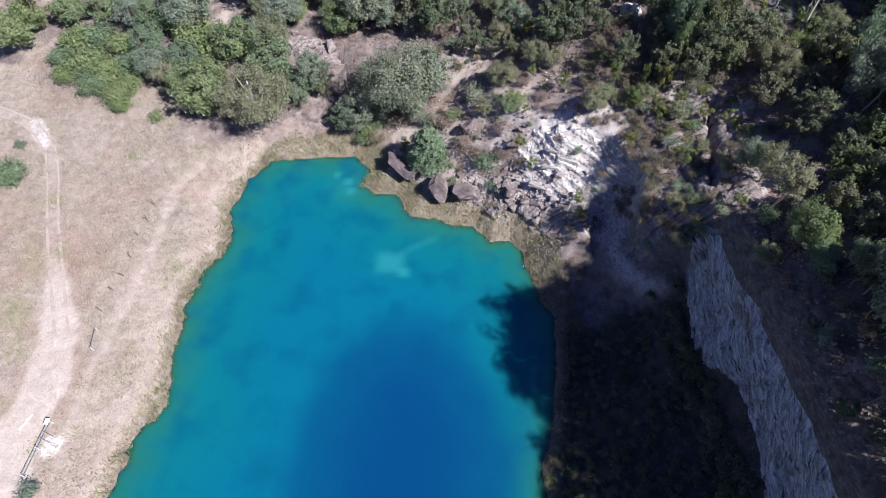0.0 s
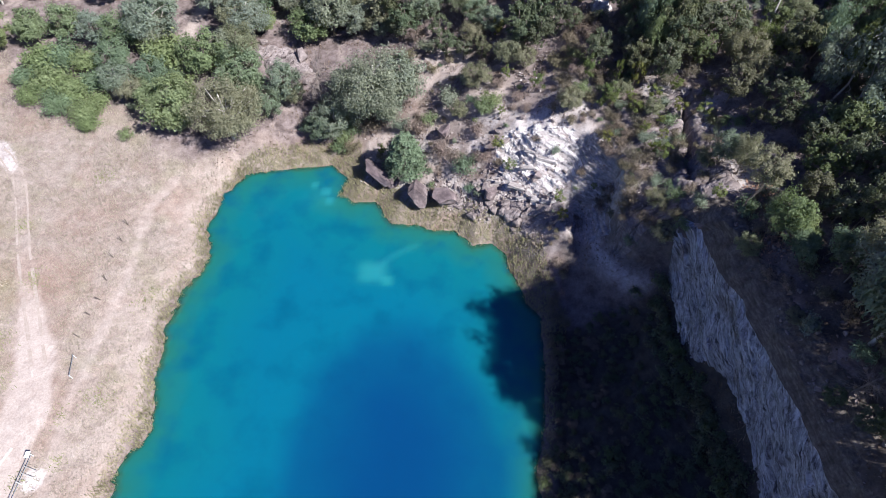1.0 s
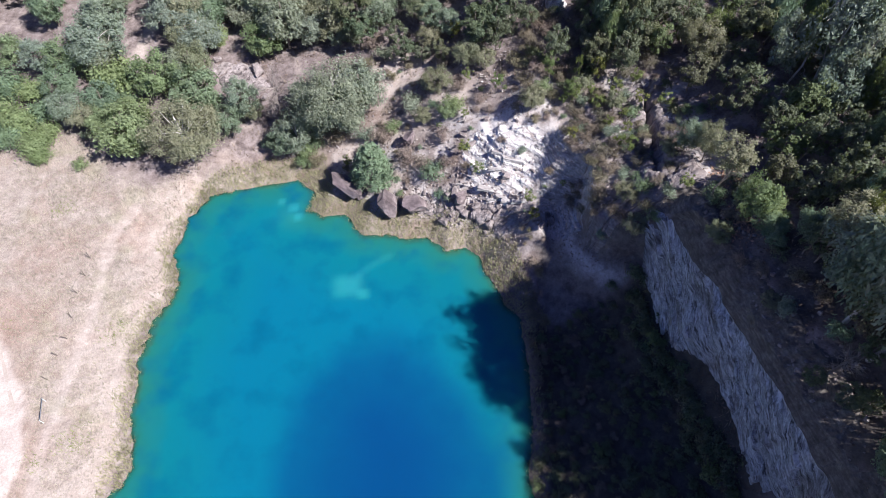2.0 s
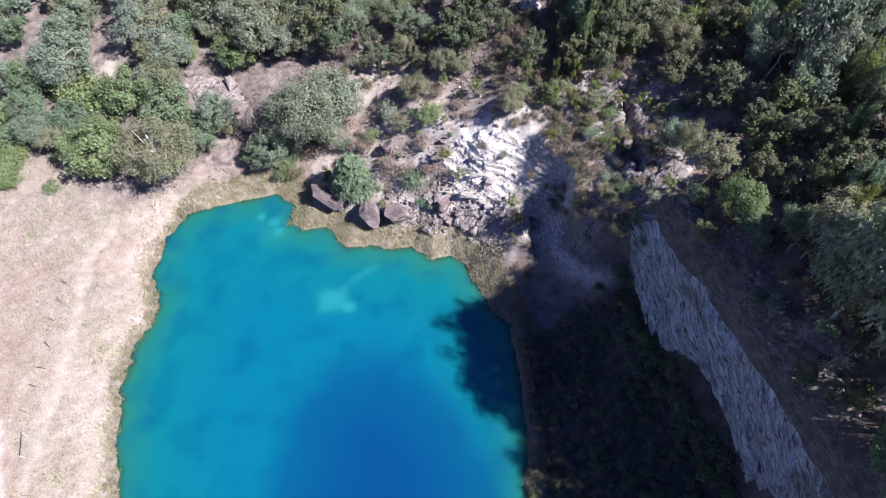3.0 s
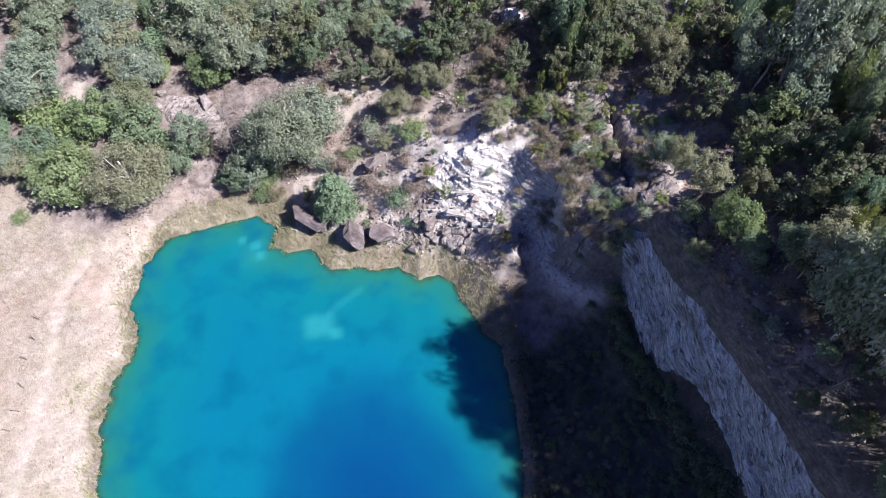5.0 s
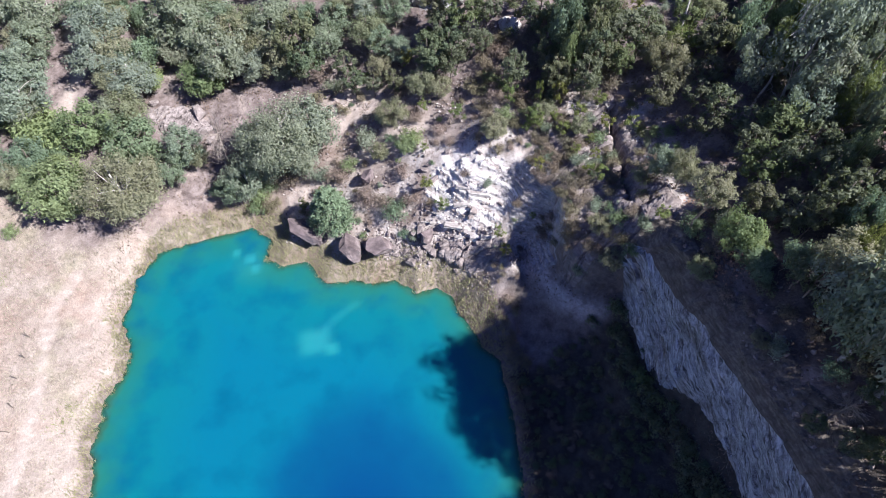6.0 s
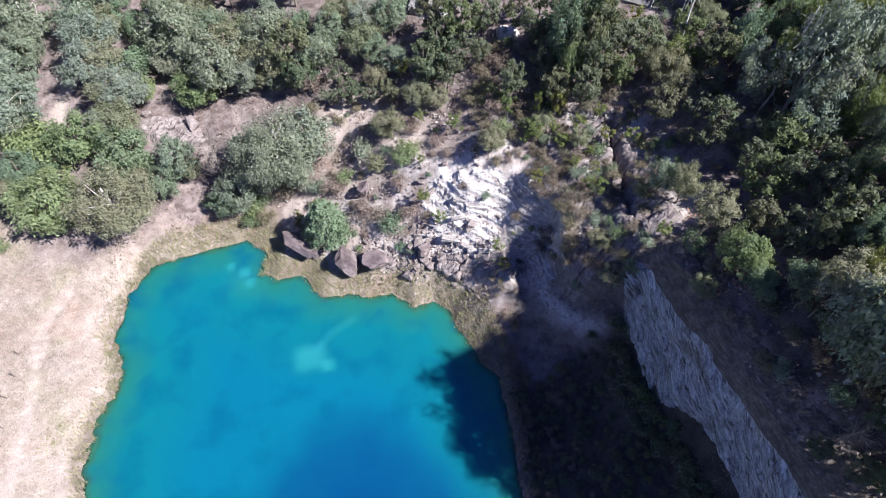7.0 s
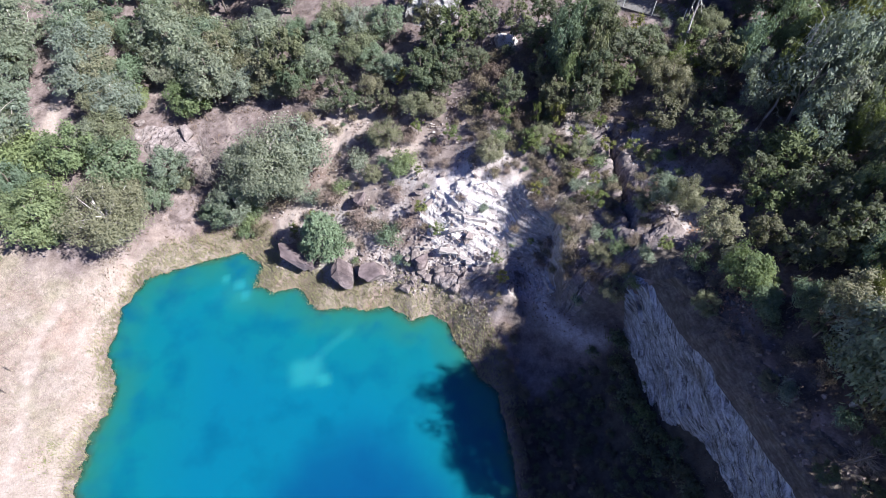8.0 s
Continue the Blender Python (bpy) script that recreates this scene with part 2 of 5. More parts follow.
def outcrop_material():
    """Pale fractured quartz rock: white faces, pinkish-grey weathering, dark joints and soil in the hollows."""
    n = Nodes("pale_fractured_outcrop")
    a, b = n.noise(0.55, 6, 0.65, None, 0.4), n.noise(5.0, 6, 0.72)
    beds = n.noise(1.0, 6, 0.65, n.bedded((6, 9, 0), 2.4, 2.0, 0.3), 0.4)
    colour = n.ramp(beds, (0.30, (0.24, 0.20, 0.195)), (0.40, (0.46, 0.425, 0.42)), (0.5, (0.64, 0.61, 0.605)), (0.66, (0.78, 0.76, 0.755)))
    colour = n.mix(n.ramp(a, (0.5, 0.0), (0.66, 0.7)), colour, n.ramp(b, (0.3, (0.17, 0.14, 0.135)), (0.7, (0.44, 0.38, 0.37))))
    colour = n.mix(0.6, colour, n.ramp(b, (0.25, 0.2), (0.75, 0.78)), "OVERLAY")
    n.bump(n.math("ADD", beds, n.math("MULTIPLY", b, 0.5)), 1.0, 0.3)
    return n.done(colour, 0.9, 0.2)


def leaf_material(name, tones, through=0.3, vary=0.45):
    """Leaves: tones run from plant to plant, each leaf a little lighter or darker, with light passing through."""
    n = Nodes(name)
    chance = n.add("ShaderNodeObjectInfo").outputs["Random"]
    leaf = n.add("ShaderNodeNewGeometry").outputs["Random Per Island"]
    stops = [(i / (len(tones) - 1), tone) for i, tone in enumerate(tones)]
    colour = n.ramp(chance, *stops)
    spray = n.noise(0.55, 3, 0.6)
    colour = n.mix(0.65, colour, n.ramp(spray, (0.3, 0.3), (0.7, 0.7)), "OVERLAY")
    colour = n.mix(vary, colour, n.ramp(leaf, (0.0, 0.28), (0.6, 0.5), (1.0, 0.78)), "OVERLAY")
    n.done(colour, 0.62, 0.3)
    glow = n.add("ShaderNodeBsdfTranslucent", Color=n.mix(0.5, colour, (0.16, 0.2, 0.03)))
    both = n.tree.nodes.new("ShaderNodeMixShader")
    both.inputs[0].default_value = through
    n.tree.links.new(n.shader.outputs[0], both.inputs[1])
    n.tree.links.new(glow.outputs[0], both.inputs[2])
    n.tree.links.new(both.outputs[0], n.tree.nodes["Material Output"].inputs["Surface"])
    return n.material


def plain_material(name, a, b, rough=0.8, scale=3.0, metal=0.0, gloss=0.3):
    n = Nodes(name)
    f = n.noise(scale, 5, 0.65)
    n.bump(n.noise(scale * 5, 3), 0.3, 0.02)
    return n.done(n.ramp(f, (0.3, a), (0.7, b)), rough, gloss, metal)


def water_material():
    n = Nodes("quarry_water")
    layer = n.tree.nodes.new("ShaderNodeVertexColor")
    layer.layer_name = "depth"
    parts = n.add("ShaderNodeSeparateColor", Color=layer.outputs["Color"])
    depth, deep, see = parts.outputs[0], parts.outputs[1], parts.outputs[2]
    cloud = n.noise(0.22, 3, 0.5)
    shallow = n.ramp(depth, (0.0, (0.03, 0.11, 0.07)), (0.07, (0.012, 0.12, 0.105)), (0.35, (0.004, 0.12, 0.155)), (1.0, (0.003, 0.108, 0.18)))
    shallow = n.mix(n.ramp(cloud, (0.48, 0.0), (0.72, 0.75)), shallow, (0.002, 0.075, 0.14))
    colour = n.mix(deep, shallow, (0.002, 0.042, 0.132))
    colour = n.mix(n.math("MULTIPLY", layer.outputs["Alpha"], 0.75), colour, (0.018, 0.2, 0.235))
    ripple = n.noise(1.6, 3, 0.6, n.stretched(1, 0.5, 1, (0, 0, 20)))
    n.bump(ripple, 0.03, 0.05)
    n.done(colour, 0.08, 0.5)
    n.shader.inputs["IOR"].default_value = 1.33
    n.shader.subsurface_method = "BURLEY"
    n.shader.inputs["Subsurface Weight"].default_value = 0.85
    n.shader.inputs["Subsurface Radius"].default_value = (0.5, 1.0, 1.0)
    n.shader.inputs["Subsurface Scale"].default_value = 1.6
    clear = n.add("ShaderNodeBsdfTransparent", Color=(0.55, 0.85, 0.72))
    both = n.tree.nodes.new("ShaderNodeMixShader")
    n.set(both.inputs[0], see)
    n.tree.links.new(n.shader.outputs[0], both.inputs[1])
    n.tree.links.new(clear.outputs[0], both.inputs[2])
    n.tree.links.new(both.outputs[0], n.tree.nodes["Material Output"].inputs["Surface"])
    return n.material


GROUND = ground_material()
WATER = water_material()
CLIFF = cliff_material()
ROCK = rock_material("weathered_rock", (0.10, 0.08, 0.08), (0.24, 0.205, 0.20), (0.40, 0.36, 0.355))
DARK_ROCK = rock_material("dark_boulder_rock", (0.06, 0.047, 0.05), (0.16, 0.128, 0.132), (0.33, 0.28, 0.28))
WOOD_ROCK = rock_material("pinkish_grey_rock", (0.10, 0.085, 0.082), (0.25, 0.215, 0.212), (0.42, 0.375, 0.37))
GULLY_ROCK = rock_material("grey_gully_rock", (0.14, 0.125, 0.125), (0.34, 0.32, 0.325), (0.56, 0.55, 0.56))
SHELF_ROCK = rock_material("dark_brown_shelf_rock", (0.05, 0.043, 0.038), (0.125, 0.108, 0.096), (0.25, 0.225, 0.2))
OUTCROP = outcrop_material()
PALE_ROCK = rock_material("pale_quartz_rock", (0.22, 0.19, 0.185), (0.42, 0.39, 0.38), (0.56, 0.54, 0.53))
BARK = plain_material("grey_brown_bark", (0.11, 0.09, 0.075), (0.27, 0.23, 0.2), 0.9, 6.0)
PALE_BARK = plain_material("pale_smooth_bark", (0.36, 0.33, 0.30), (0.66, 0.63, 0.59), 0.7, 4.0)
TWIG = plain_material("bare_grey_twig", (0.14, 0.115, 0.10), (0.31, 0.27, 0.245), 0.95, 5.0)
GUM_LEAF = leaf_material("gum_leaf", [(0.288, 0.33, 0.239), (0.304, 0.353, 0.293), (0.246, 0.314, 0.221), (0.314, 0.33, 0.251), (0.273, 0.336, 0.281), (0.299, 0.347, 0.239)], 0.5)
OLIVE_LEAF = leaf_material("olive_gum_leaf", [(0.273, 0.276, 0.181), (0.304, 0.304, 0.209), (0.251, 0.281, 0.176), (0.314, 0.297, 0.203)], 0.45)
GREEN_LEAF = leaf_material("broad_green_leaf", [(0.246, 0.318, 0.156), (0.213, 0.292, 0.208), (0.302, 0.36, 0.169), (0.19, 0.286, 0.227)], 0.5)
PINE_LEAF = leaf_material("blue_green_needle", [(0.19, 0.26, 0.165), (0.20, 0.27, 0.17)], 0.3)
YOUNG_LEAF = leaf_material("yellow_green_leaf", [(0.179, 0.214, 0.066), (0.158, 0.214, 0.084), (0.221, 0.224, 0.066)], 0.4)
# dark gum green, deepened further to carry the shade of wood and pit
SHADE_LEAF = leaf_material("dark_gum_leaf", [(0.147, 0.185, 0.109), (0.171, 0.19, 0.132), (0.128, 0.176, 0.109), (0.18, 0.176, 0.121), (0.162, 0.214, 0.098)], 0.45)
DRY_LEAF = leaf_material("dry_shrub_leaf", [(0.21, 0.16, 0.132), (0.18, 0.165, 0.103), (0.25, 0.19, 0.172), (0.17, 0.16, 0.115)], 0.2)
STRAW = leaf_material("dry_straw", [(0.36, 0.32, 0.265), (0.39, 0.345, 0.285)], 0.35, 0.35)
SEDGE = leaf_material("olive_sedge", [(0.335, 0.325, 0.185), (0.365, 0.35, 0.21)], 0.4, 0.3)
GREEN_GRASS = leaf_material("fresh_green_grass", [(0.24, 0.27, 0.12), (0.28, 0.30, 0.14)], 0.4, 0.4)
STEEL = plain_material("galvanised_steel", (0.40, 0.42, 0.43), (0.55, 0.57, 0.58), 0.55, 8.0, 0.1, 0.5)
WHITE_PAINT = plain_material("white_painted_plate", (0.7, 0.7, 0.68), (0.8, 0.8, 0.79), 0.5, 3.0)
ASPHALT = plain_material("worn_grey_asphalt", (0.13, 0.13, 0.13), (0.22, 0.215, 0.21), 0.9, 2.0)
LITTER = leaf_material("leaf_litter", [(0.14, 0.10, 0.08), (0.16, 0.115, 0.09)], 0.05, 0.9)
RED_EARTH = leaf_material("red_leaf_litter", [(0.33, 0.19, 0.13), (0.40, 0.25, 0.18)], 0.05, 0.7)
CHIP = leaf_material("stone_chip", [(0.33, 0.295, 0.285), (0.35, 0.31, 0.30)], 0.02, 0.8)
SCRUB = leaf_material("dry_scrub", [(0.24, 0.19, 0.16), (0.26, 0.21, 0.17)], 0.2, 0.7)
BUSH_LEAF = leaf_material("bright_bush_leaf", [(0.25, 0.326, 0.156), (0.28, 0.344, 0.169), (0.22, 0.307, 0.195)], 0.45)
DUST = plain_material("pale_track_dust", (0.31, 0.26, 0.225), (0.41, 0.355, 0.32), 0.95, 2.5, 0.0, 0.1)
TUFT = leaf_material("shore_tuft", [(0.30, 0.275, 0.18), (0.33, 0.30, 0.20)], 0.4, 0.4)
# ---- helpers for building ----
def mesh_from(name, verts, faces, material, smooth_shade=False):
    me = bpy.data.meshes.new(name)
    me.from_pydata([tuple(v) for v in verts], [], [tuple(f) for f in faces])
    me.materials.append(material)
    if smooth_shade:
        me.polygons.foreach_set("use_smooth", np.ones(len(me.polygons), bool))
    me.update()
    return me


def part(name, bm, material, parent, label=""):
    """Links a bmesh, or a ready mesh, as one object under a thing."""
    if isinstance(bm, bpy.types.Mesh):
        me = bm
    else:
        me = bpy.data.meshes.new(name)
        bm.to_mesh(me)
        bm.free()
        me.materials.append(material)
    ob = new(name, me)
    ob.parent = parent
    return tagged(ob, label) if label else ob


def point_colours(me, name, values):
    layer = me.color_attributes.new(name, "FLOAT_COLOR", "POINT")
    flat = np.ones((len(me.vertices), 4), np.float32)
    flat[:, :values.shape[1]] = values
    layer.data.foreach_set("color", flat.ravel())


def height(x, y):
    return float(ground(np.array([x]), np.array([y]))[0])


# ---- ground: one sheet to the horizon ----
def forest_edge(x, y):
    """1 where leaf litter and trees cover the ground, 0 in the open."""
    d = line_distance(x, y, CLEARING, True)
    d = np.where(inside(x, y, CLEARING), -d, d)
    return d


CLEARING = [(-150, -90), (-150, 70), (-80, 84), (-73, 87), (-66, 71), (-56, 68), (-48, 73), (-43, 63), (-36, 61), (-30, 66), (-14, 68),
            (-12, 71), (-2, 80), (8, 79), (13, 73), (20, 70), (31, 64), (36, 54), (37.5, 47), (35.5, 41), (35.5, 31), (36.5, 20), (38, 5), (38, -90)]


def build_ground():
    out = [130, 200, 320, 600, 1200, 3000]
    xs = np.concatenate([-np.array(out[::-1]), np.arange(-92, 96, 0.45), out])
    ys = np.concatenate([-np.array(out[::-1]), [-80, -55], np.arange(-36, 128, 0.45), [129.5, 160, 240, 400, 800, 1500, 3000]])
    gx, gy = np.meshgrid(xs, ys)
    x, y = gx.ravel(), gy.ravel()
    z = ground(x, y)
    w, h = len(xs), len(ys)
    me = bpy.data.meshes.new("ground")
    me.vertices.add(w * h)
    me.vertices.foreach_set("co", np.stack([x, y, z], 1).astype(np.float32).ravel())
    i = (np.arange(h - 1)[:, None] * w + np.arange(w - 1)[None]).ravel()
    quads = np.stack([i, i + 1, i + w + 1, i + w], 1)
    me.loops.add(quads.size)
    me.loops.foreach_set("vertex_index", quads.ravel().astype(np.int32))
    me.polygons.add(len(quads))
    me.polygons.foreach_set("loop_start", (np.arange(len(quads)) * 4).astype(np.int32))
    me.update(calc_edges=True)
    me.validate()
    me.polygons.foreach_set("use_smooth", np.ones(len(me.polygons), bool))
    me.materials.append(GROUND)
    wob = fbm(x * 0.25, y * 0.25, 3, 71)
    slope_east = smooth(-16, -8, x) * smooth(1.0, 5.0, shore_distance(x, y)) * 0.55
    litter = np.maximum(smooth(-3, 2, forest_edge(x, y) + 3 * wob), slope_east + 0.3 * slope_east * wob)
    litter = np.maximum(litter, smooth(49, 41, y) * smooth(2, 12, x) * 0.9)
    td = line_distance(x, y, TRACK) + 0.7 * wob
    wide = 1.1 + 1.3 * smooth(40, 24, y)
    track = smooth(wide + 0.3, wide - 0.3, td) * (1 - 0.85 * smooth(34, 42, y))
    fd = line_distance(x, y, FOOTPATH)
    track = np.maximum(track, 0.4 * smooth(1.0, 0.2, fd + 0.6 * wob))
    walkway = line_distance(x, y, [(-9, 66.0), (-1, 67.2), (4, 68), (9, 69)])
    track = np.maximum(track, smooth(1.8, 0.5, walkway + wob))
    trail = line_distance(x, y, [(-43, 110), (-42.2, 100), (-40.3, 91), (-41.4, 84.5), (-41, 79)])
    track = np.maximum(track, 0.8 * smooth(1.5, 0.5, trail + 0.6 * wob))
    bare = np.exp(-((x - 0.5) / 5) ** 2 - ((y - 76) / 3.4) ** 2)
    track = np.maximum(track, 0.8 * smooth(0.3, 0.7, bare + 0.3 * wob))
    shoreline = smooth(6.5, 1.5, shore_distance(x, y) + 1.5 * wob) * smooth(-25, -30, x)
    track = np.maximum(track, 0.35 * shoreline)
    stony = smooth(-13, -7, x) * smooth(39, 34, x) * smooth(42, 46, y + 2 * smooth(24, 18, x) * 10) * smooth(1.5, 3.5, shore_distance(x, y)) * smooth(70, 62, y) * smooth(0.1, 0.75, 0.5 + 0.9 * fbm(x * 0.5, y * 0.5, 3, 77))
    chalk = np.exp(-((x + 42.5) / 1.1) ** 2 - ((y - 15.8) / 1.3) ** 2) + np.exp(-((x + 62.5 + 0.6 * (y - 60)) / 1.3) ** 2 - ((y - 60) / 2.6) ** 2)
    gravel = np.exp(-(line_distance(x, y, [(18.5, 47.5), (22.5, 42.6), (26.2, 39.2)]) / 1.5) ** 2) + np.exp(-(line_distance(x, y, [(19.0, 52), (20.6, 46)]) / 2.6) ** 2)
    stony = np.maximum(stony * (1 - 0.5 * smooth(15, 17, x) * smooth(30, 28, x) * smooth(50, 47, y)), np.clip(gravel + 0.25 * wob, 0, 1) * smooth(15, 17, x))
    chalk = chalk + np.exp(-((x - 32) / 1.0) ** 2 - ((y - 59.8) / 1.2) ** 2)
    white = np.clip(np.maximum(np.maximum(white_rock(x, y), 0.75 * stony), smooth(0.3, 0.6, chalk + 0.4 * wob)), 0, 1)
    ash = np.exp(-((x + 73) / 3.2) ** 2 - ((y - 74) / 1.8) ** 2)
    litter = np.maximum(litter, smooth(0.3, 0.6, ash + 0.2 * wob))
    litter = np.maximum(litter, smooth(0.3, 0.7, np.exp(-((x + 46.3) / 1.0) ** 2 - ((y - 18.2) / 1.6) ** 2)) * 0.6)
    litter = np.maximum(litter, 0.75 * smooth(1.1, 0.3, shore_distance(x, y) + 0.5 * wob) * (x < -25))
    track = track * smooth(0.3, 1.2, shore_distance(x, y) + 0.4 * wob)
    # darker cover over the quarry floor, the cliff-top strip and beside the berm
    rim_floor = 0.75 * smooth(33, 36, x) * smooth(46, 40, y) * smooth(0.25, 0.55, 0.5 + 0.6 * fbm(x * 0.3, y * 0.3, 3, 205))
    dark_floor = smooth(13, 15, x) * smooth(35.5, 32, x) * smooth(3.0, -1.0, y - 35.5 - 0.3 * (x - 18) + 2 * wob) * smooth(0.3, 1.5, shore_distance(x, y))
    dark_floor = np.maximum(dark_floor, rim_floor)
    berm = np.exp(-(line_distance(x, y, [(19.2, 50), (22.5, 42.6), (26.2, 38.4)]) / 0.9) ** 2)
    dark_floor = np.maximum(dark_floor, 0.55 * smooth(16, 18, x) * smooth(30, 28, x) * smooth(49, 46, y) * (1 - berm))
    point_colours(me, "cover", np.stack([np.clip(litter, 0, 1), white * (1 - dark_floor), np.clip(track, 0, 1), dark_floor], 1))
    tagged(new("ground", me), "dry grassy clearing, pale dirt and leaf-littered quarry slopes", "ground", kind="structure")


def build_water():
    xs, ys = np.arange(-40, 18, 0.5), np.arange(-24, 68, 0.5)
    gx, gy = np.meshgrid(xs, ys)
    x, y = gx.ravel(), gy.ravel()
    d = -shore_distance(x, y)
    w = len(xs)
    keep = (d > -1.5).reshape(gx.shape)
    i = (np.arange(len(ys) - 1)[:, None] * w + np.arange(w - 1)[None])
    cell = keep[:-1, :-1] & keep[1:, :-1] & keep[:-1, 1:] & keep[1:, 1:]
    i = i[cell]
    me = mesh_from("lake_water", np.stack([x, y, np.zeros(len(x))], 1), np.stack([i, i + 1, i + w + 1, i + w], 1), WATER, True)
    wob = fbm(x * 0.16, y * 0.16, 3, 81)
    depth = np.clip(d / 13 + 0.05 * wob, 0, 1)
    basin = [(-17.5, 4), (-17, 21), (-14.4, 30), (-9.6, 35), (-2, 36.4), (3.2, 33), (8.5, 27), (10.5, 20), (10.5, 4), (-4, -10)]
    within = np.where(inside(x, y, basin), 1, -1) * line_distance(x, y, basin, True) + 1.2 * wob
    deep = 0.62 * smooth(-2.5, 3.0, within) + 0.38 * smooth(0, 12, within)
    # shallow ledges and sunken blocks show paler
    ledge = np.exp(-(((x + 8.3) / 2.0) ** 4) - (((y - 44.4) / 1.7) ** 4))
    ledge = ledge + 0.32 * smooth(0.9, 0.2, line_distance(x, y, [(-6.8, 46.2), (-5.2, 47.4), (-2.6, 48.9)]) + 0.5 * wob)
    ledge = ledge + 0.7 * np.exp(-((x + 17) / 2.2) ** 2 - ((y - 57.5) / 2.5) ** 2) * (0.7 + wob)
    for a, b, r in ((-16.4, 58.4, 0.75), (-15.7, 56.6, 0.7), (-18.3, 59.6, 0.6), (-6.2, 43.0, 0.8)):
        ledge = ledge + 0.8 * np.exp(-(((x - a) / r) ** 4) - (((y - b) / r) ** 4))
    depth = np.clip(depth * (1 - 0.62 * np.clip(ledge, 0, 1)), 0, 1)
    see = np.clip(0.5 * smooth(0.9, -0.3, d), 0, 0.9)
    point_colours(me, "depth", np.stack([depth, deep, see, np.clip(ledge, 0, 1)], 1))
    tagged(new("water", me), "still turquoise quarry lake deepening to dark blue", "lake", kind="structure")


BROW = [(28.6, 42.6, 16.4), (29.5, 40.8, 17.2), (30.0, 38.4, 16.5), (30.6, 34.8, 16.8), (31.4, 31, 17.9), (31.9, 28.5, 17.5), (32.6, 25, 17.4),
        (33.4, 20, 17.4), (34.6, 13, 17.4), (36, 2, 17.4)]


def cliff_brow():
    """Points along the top edge of the quarried face, and the way each looks out over the pit."""
    pts = []
    for a, b in zip(BROW[:-1], BROW[1:]):
        n = max(2, int(math.dist(a[:2], b[:2]) / 0.16))
        pts += [[a[k] + (b[k] - a[k]) * i / n for k in range(3)] for i in range(n)]
    pts = np.array(pts)
    for _ in range(60):
        pts[1:-1] = 0.5 * pts[1:-1] + 0.25 * (pts[2:] + pts[:-2])
    tangent = np.gradient(pts[:, :2], axis=0)
    tangent /= np.linalg.norm(tangent, axis=1)[:, None]
    outward = np.stack([tangent[:, 1], -tangent[:, 0]], 1)
    if outward[60, 0] > 0:
        outward = -outward
    along = np.concatenate([[0], np.cumsum(np.linalg.norm(np.diff(pts[:, :2], axis=0), axis=1))])
    edge = 0.35 * fbm(along * 0.35, along * 0 + 2.0, 3, 171) + 0.3 * (np.floor(3 * vnoise(along * 0.8, along * 0, 173)) / 3 - 0.3)
    pts[:, :2] += outward * edge[:, None]
    pts[:, 2] += 0.35 * fbm(along * 0.5, along * 0 + 7.0, 3, 175)
    return pts, outward, along


def sheet(name, x, y, z, material, label, category, smooth_shade=False):
    n, rows = x.shape
    verts = np.stack([x, y, z], 2).reshape(-1, 3)
    i = (np.arange(n - 1)[:, None] * rows + np.arange(rows - 1)[None]).ravel()
    me = mesh_from(name, verts, np.stack([i, i + rows, i + rows + 1, i + 1], 1), material, smooth_shade)
    return tagged(new(name, me), label, category, kind="structure")


def build_cliff():
    """The quarried east face: thin dipping beds, broken back in steps, below a sharp brow."""
    pts, outward, along = cliff_brow()
    rows = 96
    v = np.linspace(0, 1, rows)[None]
    u = along[:, None]
    foot = ground(pts[:, 0] + 3.4 * outward[:, 0], pts[:, 1] + 3.4 * outward[:, 1])[:, None] - 0.8
    high = pts[:, 2][:, None]
    foot = high - (high - foot) * (0.25 + 0.75 * smooth(0.0, 5.0, u))
    z = foot + (high - foot) * v
    dip = z + 0.53 * u
    down = (high - z) / 10
    bulge = 0.9 * np.exp(-((u - 12.5) / 2.2) ** 2) * smooth(0.25, 0.6, down)
    step = np.floor(dip / 0.9 + 0.7 * fbm(u * 0.25, dip * 0.2, 2, 95))
    ledge = vnoise(step * 1.7, np.floor(u * 0.35 + 0.4 * step) * 2.3, 96)
    fine = vnoise(np.floor(dip / 0.28) * 1.3, np.floor(u * 0.8 + dip * 0.3) * 1.9, 98)
    out = 1.0 * down + bulge + 0.55 * ledge + 0.2 * fine + 0.5 * fbm(u * 0.2 + 0 * v, dip * 0.25, 3, 91) + 0.14 * fbm(u * 1.2 + 0 * v, dip * 4.0, 3, 94)
    out = out * smooth(1.0, 0.94, v)
    x = pts[:, 0][:, None] + outward[:, 0][:, None] * out
    y = pts[:, 1][:, None] + outward[:, 1][:, None] * out
    sheet("cliff", x, y, z, CLIFF, "shaded blue-grey quarry cliff of thin dipping beds", "cliff")


